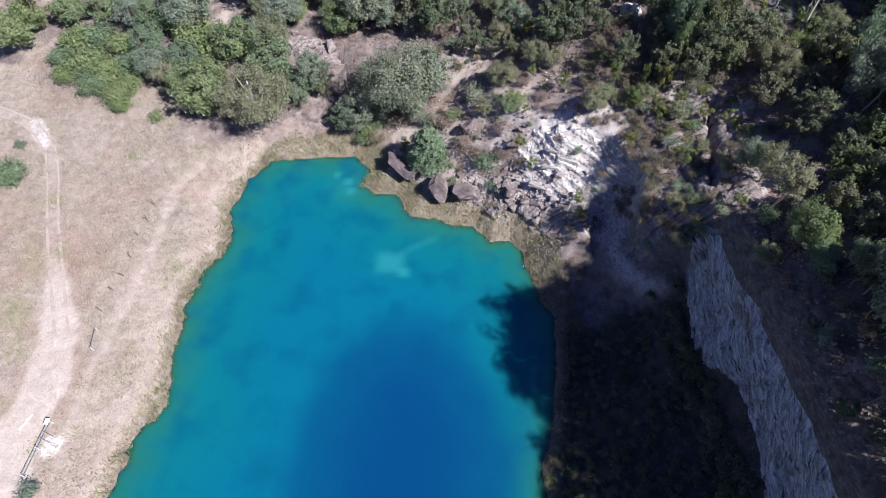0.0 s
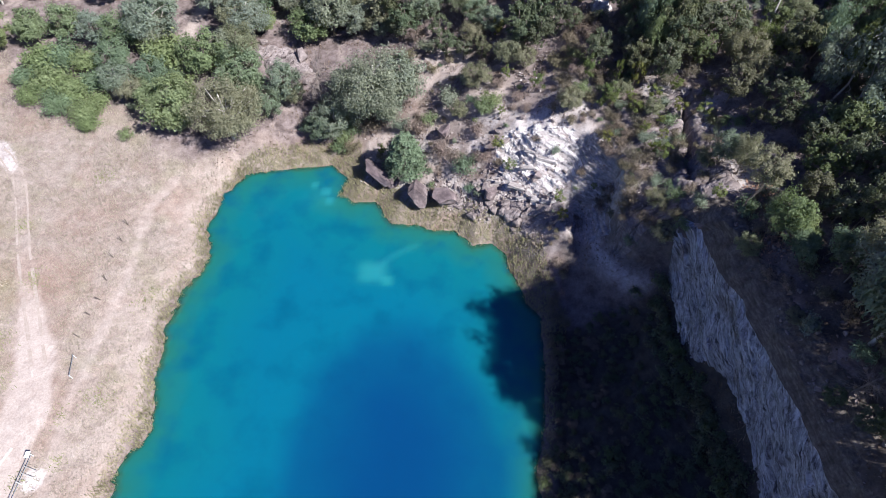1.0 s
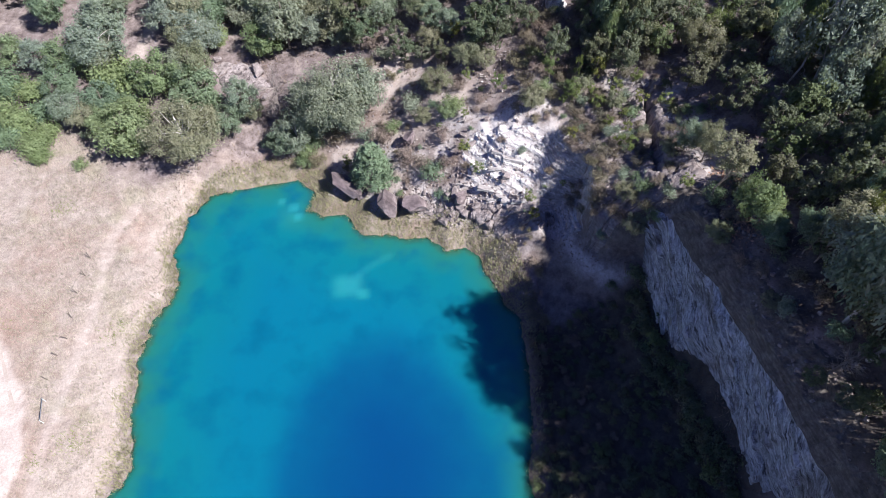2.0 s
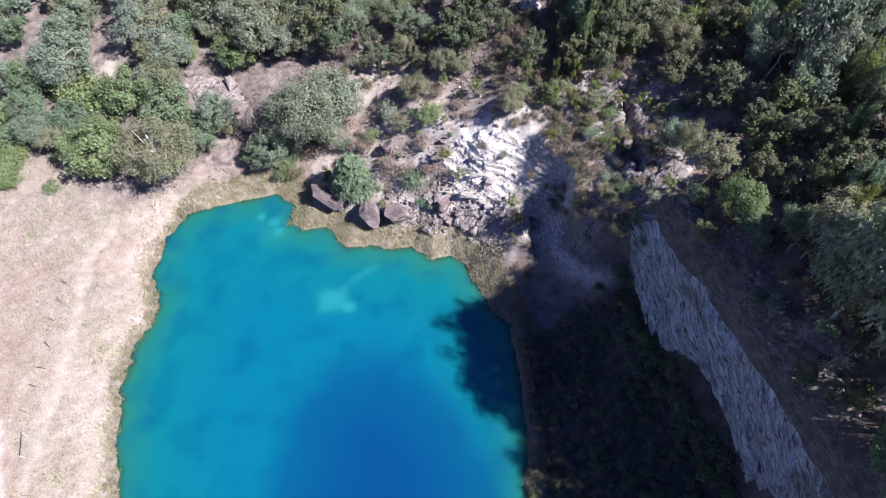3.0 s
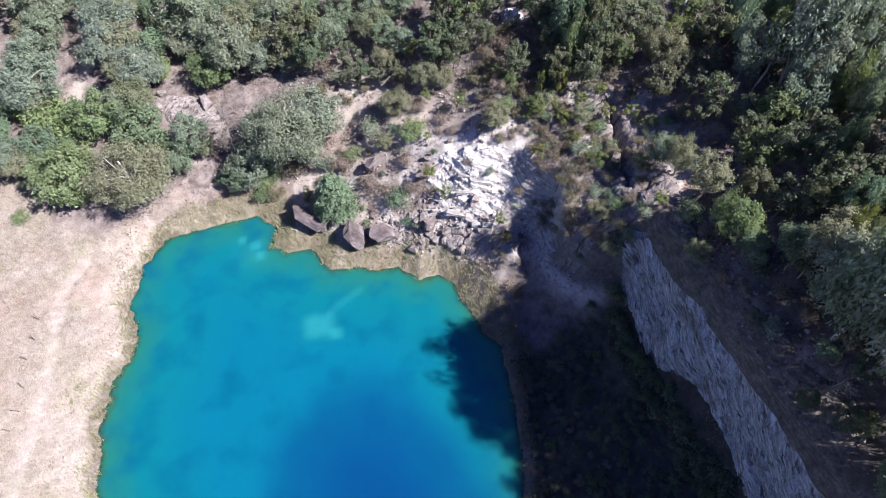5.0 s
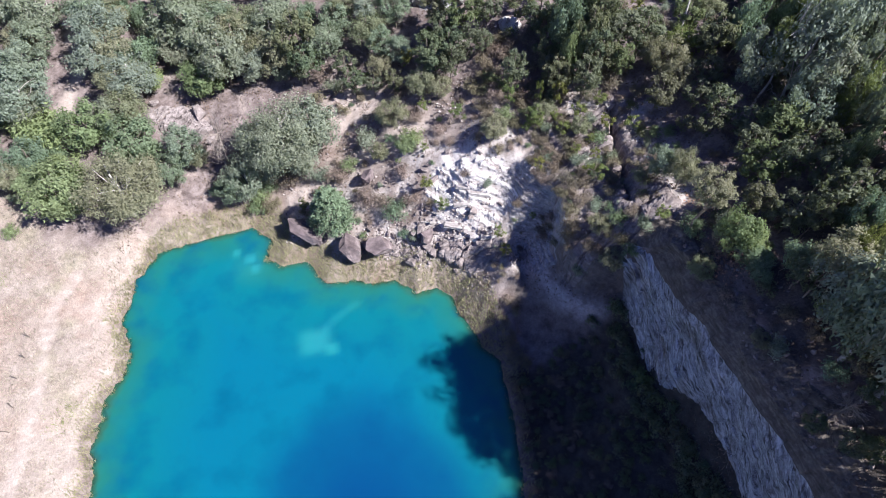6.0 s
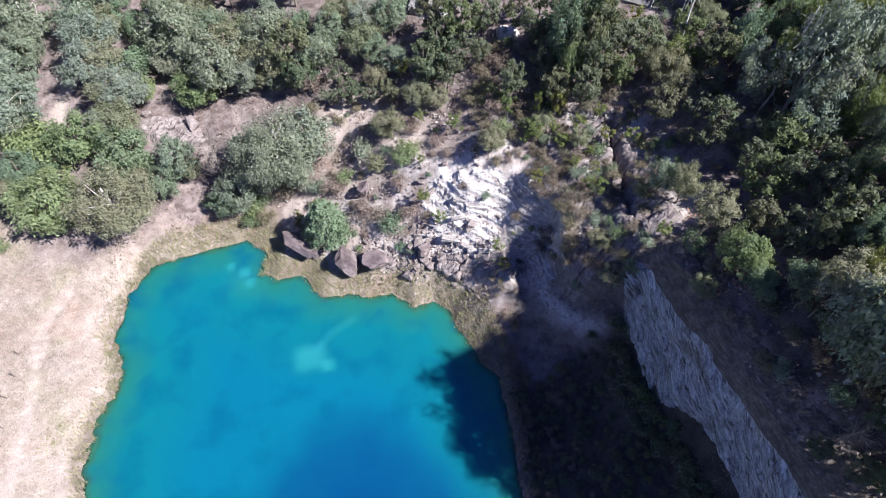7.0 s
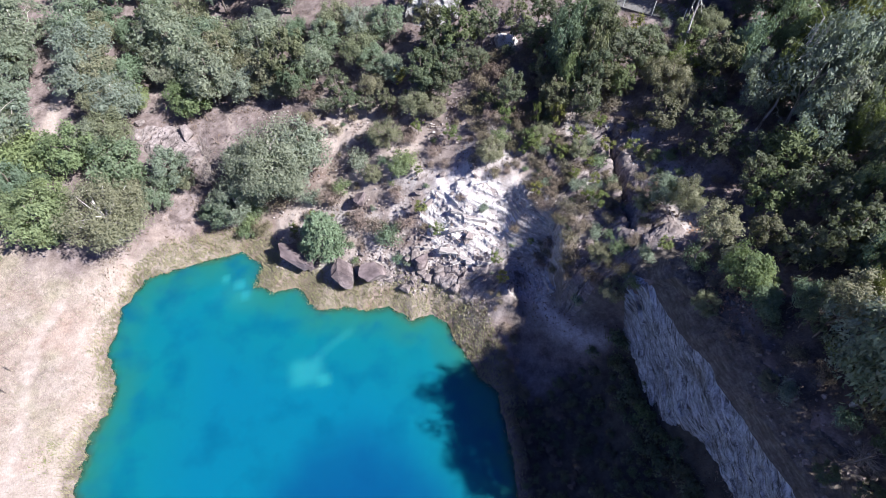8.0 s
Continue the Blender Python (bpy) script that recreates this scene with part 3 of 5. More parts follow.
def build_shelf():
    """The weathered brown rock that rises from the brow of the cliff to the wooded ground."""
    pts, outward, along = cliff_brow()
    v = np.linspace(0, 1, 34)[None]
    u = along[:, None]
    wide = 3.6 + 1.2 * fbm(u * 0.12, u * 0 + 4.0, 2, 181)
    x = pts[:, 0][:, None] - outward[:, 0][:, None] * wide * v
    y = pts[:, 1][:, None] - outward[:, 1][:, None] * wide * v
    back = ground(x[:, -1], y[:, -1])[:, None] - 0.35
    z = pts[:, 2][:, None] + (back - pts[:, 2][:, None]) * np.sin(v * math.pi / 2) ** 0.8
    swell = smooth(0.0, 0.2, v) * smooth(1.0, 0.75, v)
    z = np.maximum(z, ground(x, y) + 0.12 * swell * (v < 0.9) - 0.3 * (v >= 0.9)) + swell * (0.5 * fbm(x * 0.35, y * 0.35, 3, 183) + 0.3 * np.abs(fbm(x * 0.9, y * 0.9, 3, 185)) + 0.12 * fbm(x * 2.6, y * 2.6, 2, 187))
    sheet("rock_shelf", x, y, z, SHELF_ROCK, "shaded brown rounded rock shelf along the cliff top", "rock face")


build_ground()
build_water()
build_cliff()
build_shelf()
# ---- plants ----
def unit(v):
    return v / np.maximum(np.linalg.norm(v, axis=-1, keepdims=True), 1e-6)


def leaf_mesh(name, centres, radii, count, size, material, rng, flat=0.85, aspect=0.3, shell=0.25):
    """Many small single leaves or sprays round the clump centres, each one triangle."""
    k = rng.choice(len(centres), count, p=(radii ** 2) / np.sum(radii ** 2))
    way = unit(rng.normal(size=(count, 3)))
    way[:, 2] *= flat
    r = radii[k] * (shell + (1 - shell) * rng.random(count) ** 0.7) * (1 + 0.18 * rng.normal(size=count))
    c = centres[k] + way * r[:, None]
    outward = unit(centres[k] - centres.mean(0))
    normal = unit(unit(way) * 0.45 + outward * 0.5 + rng.normal(size=(count, 3)) * 0.62 + np.array([0, 0, 0.4]))
    a = unit(np.cross(normal, rng.normal(size=(count, 3))))
    b = np.cross(normal, a)
    s = size * (0.6 + 0.8 * rng.random(count))[:, None]
    p0, p1 = c - a * s * 0.5, c + a * s * 0.5
    p2 = c + b * s * aspect * 1.4
    verts = np.stack([p0, p1, p2], 1).reshape(-1, 3)
    me = bpy.data.meshes.new(name)
    me.vertices.add(len(verts))
    me.vertices.foreach_set("co", verts.astype(np.float32).ravel())
    me.loops.add(count * 3)
    me.loops.foreach_set("vertex_index", np.arange(count * 3, dtype=np.int32))
    me.polygons.add(count)
    me.polygons.foreach_set("loop_start", (np.arange(count) * 3).astype(np.int32))
    me.update(calc_edges=True)
    me.materials.append(material)
    return me


def tube(verts, faces, path, radii, sides=5):
    """Adds a tapered tube along path to the lists."""
    start = len(verts)
    path = np.array(path, float)
    for j, p in enumerate(path):
        d = path[min(j + 1, len(path) - 1)] - path[max(j - 1, 0)]
        d = d / max(np.linalg.norm(d), 1e-6)
        s = np.cross(d, (0.31, 0.9, 0.2))
        s /= np.linalg.norm(s)
        t = np.cross(d, s)
        for q in range(sides):
            w = 2 * math.pi * q / sides
            verts.append(p + radii[j] * (math.cos(w) * s + math.sin(w) * t))
    for j in range(len(path) - 1):
        for q in range(sides):
            a, b = start + j * sides + q, start + j * sides + (q + 1) % sides
            faces.append((a, b, b + sides, a + sides))
    faces.append(tuple(start + (len(path) - 1) * sides + q for q in range(sides)))


def bent(a, b, rng, wander=0.12, steps=4):
    a, b = np.array(a, float), np.array(b, float)
    length = np.linalg.norm(b - a)
    return [a + (b - a) * i / steps + (rng.normal(size=3) * wander * length / steps if 0 < i < steps else 0) for i in range(steps + 1)]


def trunk_mesh(name, tips, tall, thick, material, rng, fork=0.35, lean=(0, 0)):
    verts, faces = [], []
    top = np.array([lean[0], lean[1], tall])
    stem = bent((0, 0, -0.5), top, rng, 0.1, 6)
    tube(verts, faces, stem, np.linspace(thick, thick * 0.35, len(stem)), 7)
    for tip in tips:
        f = np.clip(fork + 0.5 * rng.random() * (tip[2] / tall), 0.15, 0.92)
        at = np.array(stem[int(f * 6)])
        limb = bent(at, tip, rng, 0.16, 4)
        r = thick * (0.28 + 0.18 * rng.random())
        tube(verts, faces, limb, np.linspace(r, r * 0.25, len(limb)), 4)
    return mesh_from(name, verts, faces, material, True)


def plant(name, label, category, group, crown, trunk):
    root = new(name)
    root.empty_display_size = 0.3
    if trunk:
        part("trunk", trunk, None, root)
    if crown:
        part("crown", crown, None, root)
    return tagged(root, label, category, group)


def gum_tree(rng, wide=7.0, tall=8.6, leaves=7000, clumps=64, material=None, bark=None, leaf=0.3, name="gum_tree",
             label="olive-green gum tree with an open clumpy crown", group="gum trees round the quarry", dense=1.0, rise=0.42, middle=0.53):
    way = unit(rng.normal(size=(clumps, 3)))
    way[:, 2] = way[:, 2] * 0.8 + 0.08
    reach = (0.3 + 0.7 * rng.random(clumps) ** 0.5)[:, None]
    centres = way * reach * np.array([wide * 0.43, wide * 0.43, tall * rise]) + np.array([0, 0, tall * middle])
    radii = wide * (0.05 + 0.10 * rng.random(clumps) ** 1.4) * dense
    crown = leaf_mesh("crown", centres, radii, leaves, leaf, material or GUM_LEAF, rng)
    trunk = trunk_mesh("trunk", centres[: clumps // 4], tall * 0.8, wide * 0.024, bark or BARK, rng)
    return plant(name, label, "tree", group, crown, trunk)


def pine_tree(rng):
    tall, centres, radii = 6.6, [], []
    for j in range(26):
        f = j / 25
        w = 2.9 * (1 - f) ** 0.5 + 0.3
        a = j * 2.4
        for q in range(2):
            centres.append((w * math.cos(a + q * 3.1) * 0.65, w * math.sin(a + q * 3.1) * 0.65, 0.9 + f * (tall - 1.2)))
            radii.append(0.75 * (1 - 0.6 * f) + 0.15)
    centres, radii = np.array(centres), np.array(radii)
    crown = leaf_mesh("crown", centres, radii, 7000, 0.28, PINE_LEAF, rng, 0.55, 0.4)
    trunk = trunk_mesh("trunk", centres[::4], tall * 0.95, 0.16, BARK, rng, 0.15)
    return plant("pine_tree", "dense blue-green pine beside the dark boulders", "tree", "", crown, trunk)


def shrub(rng, wide, tall, leaves, material, name, label, group, leaf=0.3, clumps=9, stems=5):
    centres = unit(rng.normal(size=(clumps, 3))) * rng.random((clumps, 1)) ** 0.5 * np.array([wide * 0.36, wide * 0.36, tall * 0.28])
    centres[:, 2] += tall * 0.5
    radii = wide * (0.14 + 0.1 * rng.random(clumps))
    crown = leaf_mesh("crown", centres, radii, leaves, leaf, material, rng)
    verts, faces = [], []
    for tip in centres[:stems]:
        tube(verts, faces, bent((rng.normal() * 0.1, rng.normal() * 0.1, -0.3), tip, rng), np.linspace(0.06, 0.02, 5), 4)
    return plant(name, label, "shrub", group, crown, mesh_from("stems", verts, faces, BARK, True))


def bare_tree(rng, tall=6.0, wide=3.0, twigs=60, name="bare_tree", label="leafless grey tree with fine tangled twigs", group="bare trees", bark=None, thick=0.12, lean=(0, 0)):
    verts, faces = [], []
    stem = bent((0, 0, -0.5), (lean[0], lean[1], tall * 0.75), rng, 0.12, 6)
    tube(verts, faces, stem, np.linspace(thick, thick * 0.4, 7), 6)
    for _ in range(twigs):
        at = np.array(stem[rng.integers(2, 7)])
        w = unit(rng.normal(size=3) + np.array([0, 0, 0.5]))
        tip = at + w * np.array([wide * 0.5, wide * 0.5, tall * 0.3]) * (0.5 + 0.6 * rng.random())
        limb = bent(at, tip, rng, 0.25, 4)
        tube(verts, faces, limb, np.linspace(thick * 0.3, 0.012, 5), 3)
        for _ in range(3):
            w2 = unit(rng.normal(size=3) + w)
            tube(verts, faces, bent(limb[rng.integers(1, 4)], tip + w2 * wide * 0.22, rng, 0.25, 3), np.linspace(thick * 0.16, 0.01, 4), 3)
    root = new(name)
    part("trunk", mesh_from("trunk", verts, faces, bark or TWIG), None, root)
    return tagged(root, label, "tree", group)


PLACED = set()


def stand(ob, x, y, size=1.0, turn=0.0, sink=0.0, tall=1.0):
    """Puts a thing on the ground, or a copy of it where it stands already."""
    m = Matrix.Translation((x, y, height(x, y) - sink)) @ Matrix.Rotation(turn, 4, "Z") @ Matrix.Diagonal((size, size, size * tall, 1))
    if ob.name in PLACED:
        return copy_thing(ob, m @ Matrix.Diagonal([1 / s for s in ob.scale] + [1]))
    PLACED.add(ob.name)
    ob.matrix_basis = m
    return ob
rng = np.random.default_rng(5)
GUMS = [gum_tree(rng, 7.0, 7.4, 6400, 90, leaf=0.31), gum_tree(rng, 7.4, 7.2, 6400, 76, bark=PALE_BARK, leaf=0.31, dense=1.1), gum_tree(rng, 6.6, 7.6, 6000, 96, leaf=0.31),
        gum_tree(rng, 7.0, 7.4, 5600, 64, leaf=0.31)]
BIGS = [gum_tree(rng, 12.0, 10.6, 20000, 150, bark=PALE_BARK, leaf=0.29), gum_tree(rng, 11.0, 9.6, 16000, 140, OLIVE_LEAF, PALE_BARK, leaf=0.28, name="olive_gum_tree",
        label="large brownish-olive gum tree with a fine dense crown", group="olive gum trees round the quarry")]
OLIVES = [gum_tree(rng, 7.0, 7.0, n, c, OLIVE_LEAF, leaf=0.26, name="olive_gum_tree", label="brownish-olive gum tree with a fine dense crown",
                   group="olive gum trees round the quarry", dense=d) for n, c, d in ((8200, 100, 0.95), (7400, 80, 1.05))]
FARS = [gum_tree(rng, 7.2, 8.2, 2500, 36, leaf=0.46), gum_tree(rng, 7.0, 8.4, 2500, 30, leaf=0.46, dense=1.1)]
BROADS = [gum_tree(rng, 6.5, 6.2, 5400, 70, GREEN_LEAF, leaf=0.33, name="broadleaf_tree", dense=1.1,
                   label="leafy bright green tree with a dense rounded crown", group="broadleaf trees by the clearing") for _ in range(3)]
YOUNGS = [gum_tree(rng, 3.0, 4.5, 900, 16, YOUNG_LEAF, leaf=0.24, name="sapling", label="young yellow-green sapling with a thin crown",
                   group="saplings on the slope", dense=1.15) for _ in range(2)]
BUSHES = [shrub(rng, 4.6, 2.5, 2800, BUSH_LEAF, "bush", "sprawling bright green bush in the thicket", "thicket bushes", 0.26, 30) for _ in range(2)]
SHRUBS = [shrub(rng, 3.4, 2.4, 1300, GREEN_LEAF if i else GUM_LEAF, "shrub", "low rounded green shrub on dry ground", "shrubs", 0.22, 14) for i in range(2)]
DRIES = [shrub(rng, 3.6, 2.2, 1100, DRY_LEAF, "dry_shrub", "brownish half-dry shrub with thin foliage", "dry shrubs", 0.2, 16, 8) for _ in range(2)]
BARE = bare_tree(rng)
# scrub and slender gums below take the leaf colour with shade in it
SCRUBS = [shrub(rng, 4.0, 2.2, 520, SHADE_LEAF, "thicket_shrub", "dark dense scrub on the shaded quarry floor, leaf colour deepened for shade", "quarry floor scrub", 0.36, 18) for _ in range(2)]
DARKS = [gum_tree(rng, w, t, 2500, c, SHADE_LEAF, leaf=0.32, name="dark_gum_tree", label="slender dark olive gum tree with a loose open crown, leaf colour deepened for shade",
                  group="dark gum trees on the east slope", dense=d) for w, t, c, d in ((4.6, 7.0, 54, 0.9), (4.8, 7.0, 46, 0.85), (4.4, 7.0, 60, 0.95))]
TALL_GUMS = [gum_tree(rng, 4.8, 12.6, 4200, 46, OLIVE_LEAF, leaf=0.26, name="tall_gum_tree", label="tall gum tree with a high crown over a bare forked trunk", group="tall gums above the cliff", dense=1.2, rise=0.26, middle=0.72)]
YELLOWS = [gum_tree(rng, 7.0, 8.4, 5200, 60, YOUNG_LEAF, leaf=0.28, name="wattle_tree", label="yellow-green wattle tree in the dark wood", group="wattle trees")]

SPOT = []        # places taken, with their radius


def put(kinds, base, places, tall=1.0):
    """Plants at x, y with a crown width, and where given a height above or below the usual."""
    for x, y, w, *high in places:
        k = kinds[rng.integers(len(kinds))]
        stand(k, x, y, w / base, rng.random() * 6.28, 0.0, tall * (high[0] if high else 1.0) * (0.94 + 0.12 * rng.random()))
        SPOT.append((x, y, w * 0.4))


# north-west wood
put(GUMS, 7.0, [(-45.0, 99.9, 9.7), (-45.2, 94.2, 7.0), (-36.4, 98.8, 8.6), (-35.1, 93.1, 8.9), (-35.7, 88.7, 8.2), (-30.4, 84.9, 7.9), (-45.0, 87.2, 9.0), (-45.4, 83.0, 9.0), (-22.8, 92.1, 10.4), (-24.3, 89.8, 6.6), (-21.4, 90.5, 7.5), (-18.3, 93.8, 7.6), (-17.3, 85.0, 9.3), (-13.6, 84.1, 6.6), (-10.1, 89.1, 7.6), (-8.8, 92.5, 6.0)])
put(OLIVES, 7.0, [(-47.4, 95.9, 6.9), (-34.8, 97.9, 7.7), (-33.6, 90.3, 8.3), (-32.2, 84.6, 7.5), (-27.0, 93.9, 6.4), (-20.5, 98.2, 7.4), (-15.8, 89.8, 8.3), (-14.1, 92.3, 6.6)])
put(BROADS, 6.5, [(-29.9, 89.5, 7.2), (-28.7, 85.8, 4.7), (-32.3, 101.6, 5.3), (-30.4, 98.8, 4.3), (-20.7, 84.1, 7.2), (-22.0, 89.9, 4.8)])
put(DARKS, 4.6, [(-25.5, 96.8, 6.4)])
# lake-head trees
put(OLIVES, 7.0, [(-31.4, 79.8, 6.8), (-29.0, 70.5, 5.2), (-22.5, 72.8, 4.3)])
put(BROADS, 6.5, [(-36.4, 77.4, 8.2), (-30.4, 74.3, 8.7), (-44.5, 74.7, 6.1), (-39.1, 72.3, 5.4), (-39.9, 67.7, 9.2), (-43.7, 71.3, 5.5), (-38.3, 67.0, 5.3)])
put(GUMS, 7.0, [(-34.3, 79.5, 5.5), (-23.8, 73.1, 6.8), (-25.9, 70.3, 6.0), (-5.7, 70.7, 8.7), (-14.1, 72.8, 6.6), (-15.6, 68.1, 7.0), (-13.0, 69.5, 6.5), (-17.9, 67.3, 5.0), (-7.9, 68.9, 5.6)])
put(BUSHES, 4.6, [(-46.7, 81.6, 5.4), (-43.6, 79.5, 9.1)])
put(SHRUBS, 3.4, [(-41.2, 76.0, 5.1), (-20.2, 68.8, 3.1), (-14.9, 65.8, 3.7)])
put([BARE], 3.0, [(-18.0, 71.6, 4.9)])
put(BIGS[1:], 11.0, [(-31.3, 66.4, 12.5, 0.95)])
put(BIGS[:1], 12.0, [(-9.4, 70.3, 14.0)])
# slope crest
put(BROADS, 6.5, [(-4.8, 91.3, 4.4)])
put(GUMS, 7.0, [(-2.7, 84.2, 6.4), (-0.4, 87.3, 5.7), (4.6, 87.6, 5.7), (8.2, 86.4, 6.4), (5.5, 81.8, 5.0), (-9.0, 83.1, 4.4), (7.9, 79.6, 4.9)])
put(OLIVES, 7.0, [(1.2, 89.8, 5.8), (3.8, 84.0, 6.4), (-10.1, 84.7, 7.9), (5.0, 79.1, 4.1), (10.1, 73.4, 5.0), (12.3, 71.7, 3.9)])
put(DARKS, 4.6, [(-6.4, 84.3, 7.3), (-5.4, 81.4, 5.1), (-0.0, 80.3, 3.8), (-6.4, 81.6, 4.3), (1.2, 77.3, 3.6), (3.8, 76.3, 2.9), (6.5, 75.3, 3.2), (17.0, 79.9, 6.0), (20.3, 79.6, 4.8), (18.7, 74.9, 3.4), (15.2, 80.7, 4.1)])
put(YELLOWS, 7.0, [(12.1, 81.0, 3.0)])
put(YOUNGS, 3.0, [(8.5, 78.3, 2.9)])
put(SHRUBS, 3.4, [(-1.7, 78.8, 3.7)])
put(DRIES, 3.6, [(7.1, 74.8, 3.2), (-3.5, 81.1, 4.3), (-4.7, 78.0, 3.0)])
# middle slope
put(OLIVES, 7.0, [(5.6, 70.1, 4.6), (3.2, 66.3, 3.2), (17.7, 62.2, 4.3)])
put(SHRUBS, 3.4, [(4.1, 71.2, 3.6), (7.6, 66.5, 3.8), (1.6, 69.3, 5.0), (19.6, 64.7, 2.9), (4.1, 58.8, 4.5), (-5.2, 66.8, 4.0), (-1.2, 67.1, 3.1), (16.1, 57.3, 1.9), (-11.5, 69.8, 3.7), (-13.1, 68.2, 3.3), (-14.4, 67.3, 3.7)])
put(DRIES, 3.6, [(5.8, 63.0, 3.3), (17.3, 67.3, 3.3), (-10.0, 68.1, 4.9), (-8.3, 68.8, 4.1), (-2.9, 65.8, 4.4), (0.5, 61.6, 4.6), (2.7, 60.5, 3.8), (6.3, 59.5, 3.3), (11.3, 66.5, 2.7), (12.4, 64.3, 2.2), (15.8, 63.2, 2.2), (-1.0, 74.8, 2.5), (1.6, 76.3, 2.5), (8.7, 69.8, 3.4), (13.6, 59.1, 1.9), (-12.9, 65.3, 3.6)])
put(BROADS, 6.5, [(6.7, 65.6, 3.2)])
put(YOUNGS, 3.0, [(10.0, 70.3, 2.0), (13.6, 67.5, 2.4), (20.4, 65.8, 2.3, 1.73), (21.6, 61.7, 1.2), (8.6, 59.9, 2.3), (10.0, 57.0, 2.2)])
# brown scrub crest
put(DRIES, 3.6, [(20.8, 73.7, 4.2), (25.0, 72.7, 4.7), (22.6, 71.7, 4.6), (24.3, 71.0, 3.9), (18.6, 73.8, 3.4), (22.4, 74.5, 3.1), (35.5, 61.9, 3.0), (29.9, 63.8, 3.0), (32.8, 64.4, 3.7), (34.8, 66.3, 3.8), (25.8, 58.1, 2.8), (18.0, 60.3, 2.1)])
put(OLIVES, 7.0, [(26.4, 69.8, 4.0), (27.6, 59.1, 3.0), (24.2, 63.3, 3.2), (38.3, 62.8, 5.1, 1.36), (37.3, 65.0, 3.3, 1.83), (38.8, 60.5, 4.1, 1.48)])
put(BROADS, 6.5, [(28.1, 70.9, 4.6, 2.73), (28.3, 67.4, 3.1, 3.07)])
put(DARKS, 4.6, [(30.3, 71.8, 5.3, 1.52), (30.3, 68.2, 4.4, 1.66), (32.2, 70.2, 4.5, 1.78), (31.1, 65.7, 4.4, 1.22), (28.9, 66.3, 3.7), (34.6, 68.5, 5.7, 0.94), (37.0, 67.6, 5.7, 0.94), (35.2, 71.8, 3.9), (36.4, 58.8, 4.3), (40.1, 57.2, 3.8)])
put(YOUNGS, 3.0, [(23.7, 64.7, 1.4, 2.76), (25.8, 63.6, 2.3, 1.74), (27.8, 61.4, 2.3), (21.8, 61.7, 1.3), (37.9, 71.7, 3.9), (33.1, 57.1, 2.1)])
put(SHRUBS, 3.4, [(24.0, 61.2, 2.4), (29.7, 57.7, 2.7), (29.4, 60.3, 2.2)])
# east wood
put(YELLOWS, 7.0, [(40.8, 64.7, 5.3), (52.1, 61.1, 4.9, 1.71), (54.1, 59.3, 3.5, 2.87), (56.3, 58.8, 4.6, 2.17), (46.2, 56.1, 3.8, 2.63), (50.6, 57.5, 2.6), (50.3, 48.0, 4.2, 2.35), (53.9, 51.5, 3.6, 3.03)])
put(OLIVES, 7.0, [(46.1, 70.1, 4.4)])
put(BROADS, 6.5, [(46.8, 63.2, 4.4, 2.39), (51.1, 63.8, 4.8, 2.19), (46.8, 47.7, 3.2)])
put(GUMS, 7.0, [(44.8, 56.6, 5.7, 1.68), (48.5, 54.3, 7.7, 1.73), (51.3, 54.8, 7.1, 2.0), (52.9, 52.3, 6.4, 2.08), (49.3, 50.5, 6.9, 1.79), (51.8, 49.5, 5.6, 2.22), (46.8, 49.2, 6.1, 1.72), (51.2, 45.4, 4.1, 2.81)])
put([BARE], 3.0, [(41.5, 52.8, 2.8)])
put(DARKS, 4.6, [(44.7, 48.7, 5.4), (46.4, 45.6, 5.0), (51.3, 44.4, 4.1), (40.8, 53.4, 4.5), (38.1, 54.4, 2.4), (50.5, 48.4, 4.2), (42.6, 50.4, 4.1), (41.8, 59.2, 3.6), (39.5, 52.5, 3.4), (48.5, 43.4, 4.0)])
put(DRIES, 3.6, [(46.1, 54.3, 4.3), (47.0, 64.9, 3.9), (48.3, 55.9, 4.4), (46.7, 67.7, 4.0)])
# cliff-top trees
put(OLIVES, 7.0, [(34.6, 47.2, 4.2, 1.5), (31.8, 49.6, 2.9), (32.1, 35.8, 3.2), (39.9, 32.0, 3.1, 1.6), (41.9, 30.0, 2.3, 3.52), (34.3, 27.5, 2.5, 0.5)])
put(GUMS, 7.0, [(33.2, 49.4, 4.0, 1.18), (34.8, 38.4, 3.2, 1.48)])
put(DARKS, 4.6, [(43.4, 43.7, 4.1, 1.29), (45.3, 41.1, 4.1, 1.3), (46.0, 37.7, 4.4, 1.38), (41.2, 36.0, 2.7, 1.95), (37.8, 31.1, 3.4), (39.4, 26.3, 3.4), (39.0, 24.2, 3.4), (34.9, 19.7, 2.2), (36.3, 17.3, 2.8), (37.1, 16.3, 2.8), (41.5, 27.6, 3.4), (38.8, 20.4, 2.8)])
put(BROADS, 6.5, [(34.9, 37.0, 4.4, 1.6), (36.6, 36.4, 3.4, 1.1), (36.0, 35.0, 4.2, 0.8), (35.8, 33.3, 2.9), (47.6, 41.6, 3.0, 3.15), (43.4, 34.0, 3.0, 2.85), (38.5, 32.8, 3.6, 1.17)])
put(YOUNGS, 3.0, [(31.3, 43.3, 2.1)])
put(SHRUBS, 3.4, [(29.8, 43.6, 2.8), (33.3, 40.5, 3.3), (34.8, 26.3, 2.9), (39.2, 28.4, 2.9), (37.8, 23.0, 2.8)])
put(DRIES, 3.6, [(34.5, 37.3, 2.6), (36.6, 29.0, 2.5), (37.7, 26.7, 2.9), (39.8, 22.3, 2.9), (33.6, 37.6, 2.2), (34.3, 30.7, 2.3), (33.2, 32.4, 2.3)])
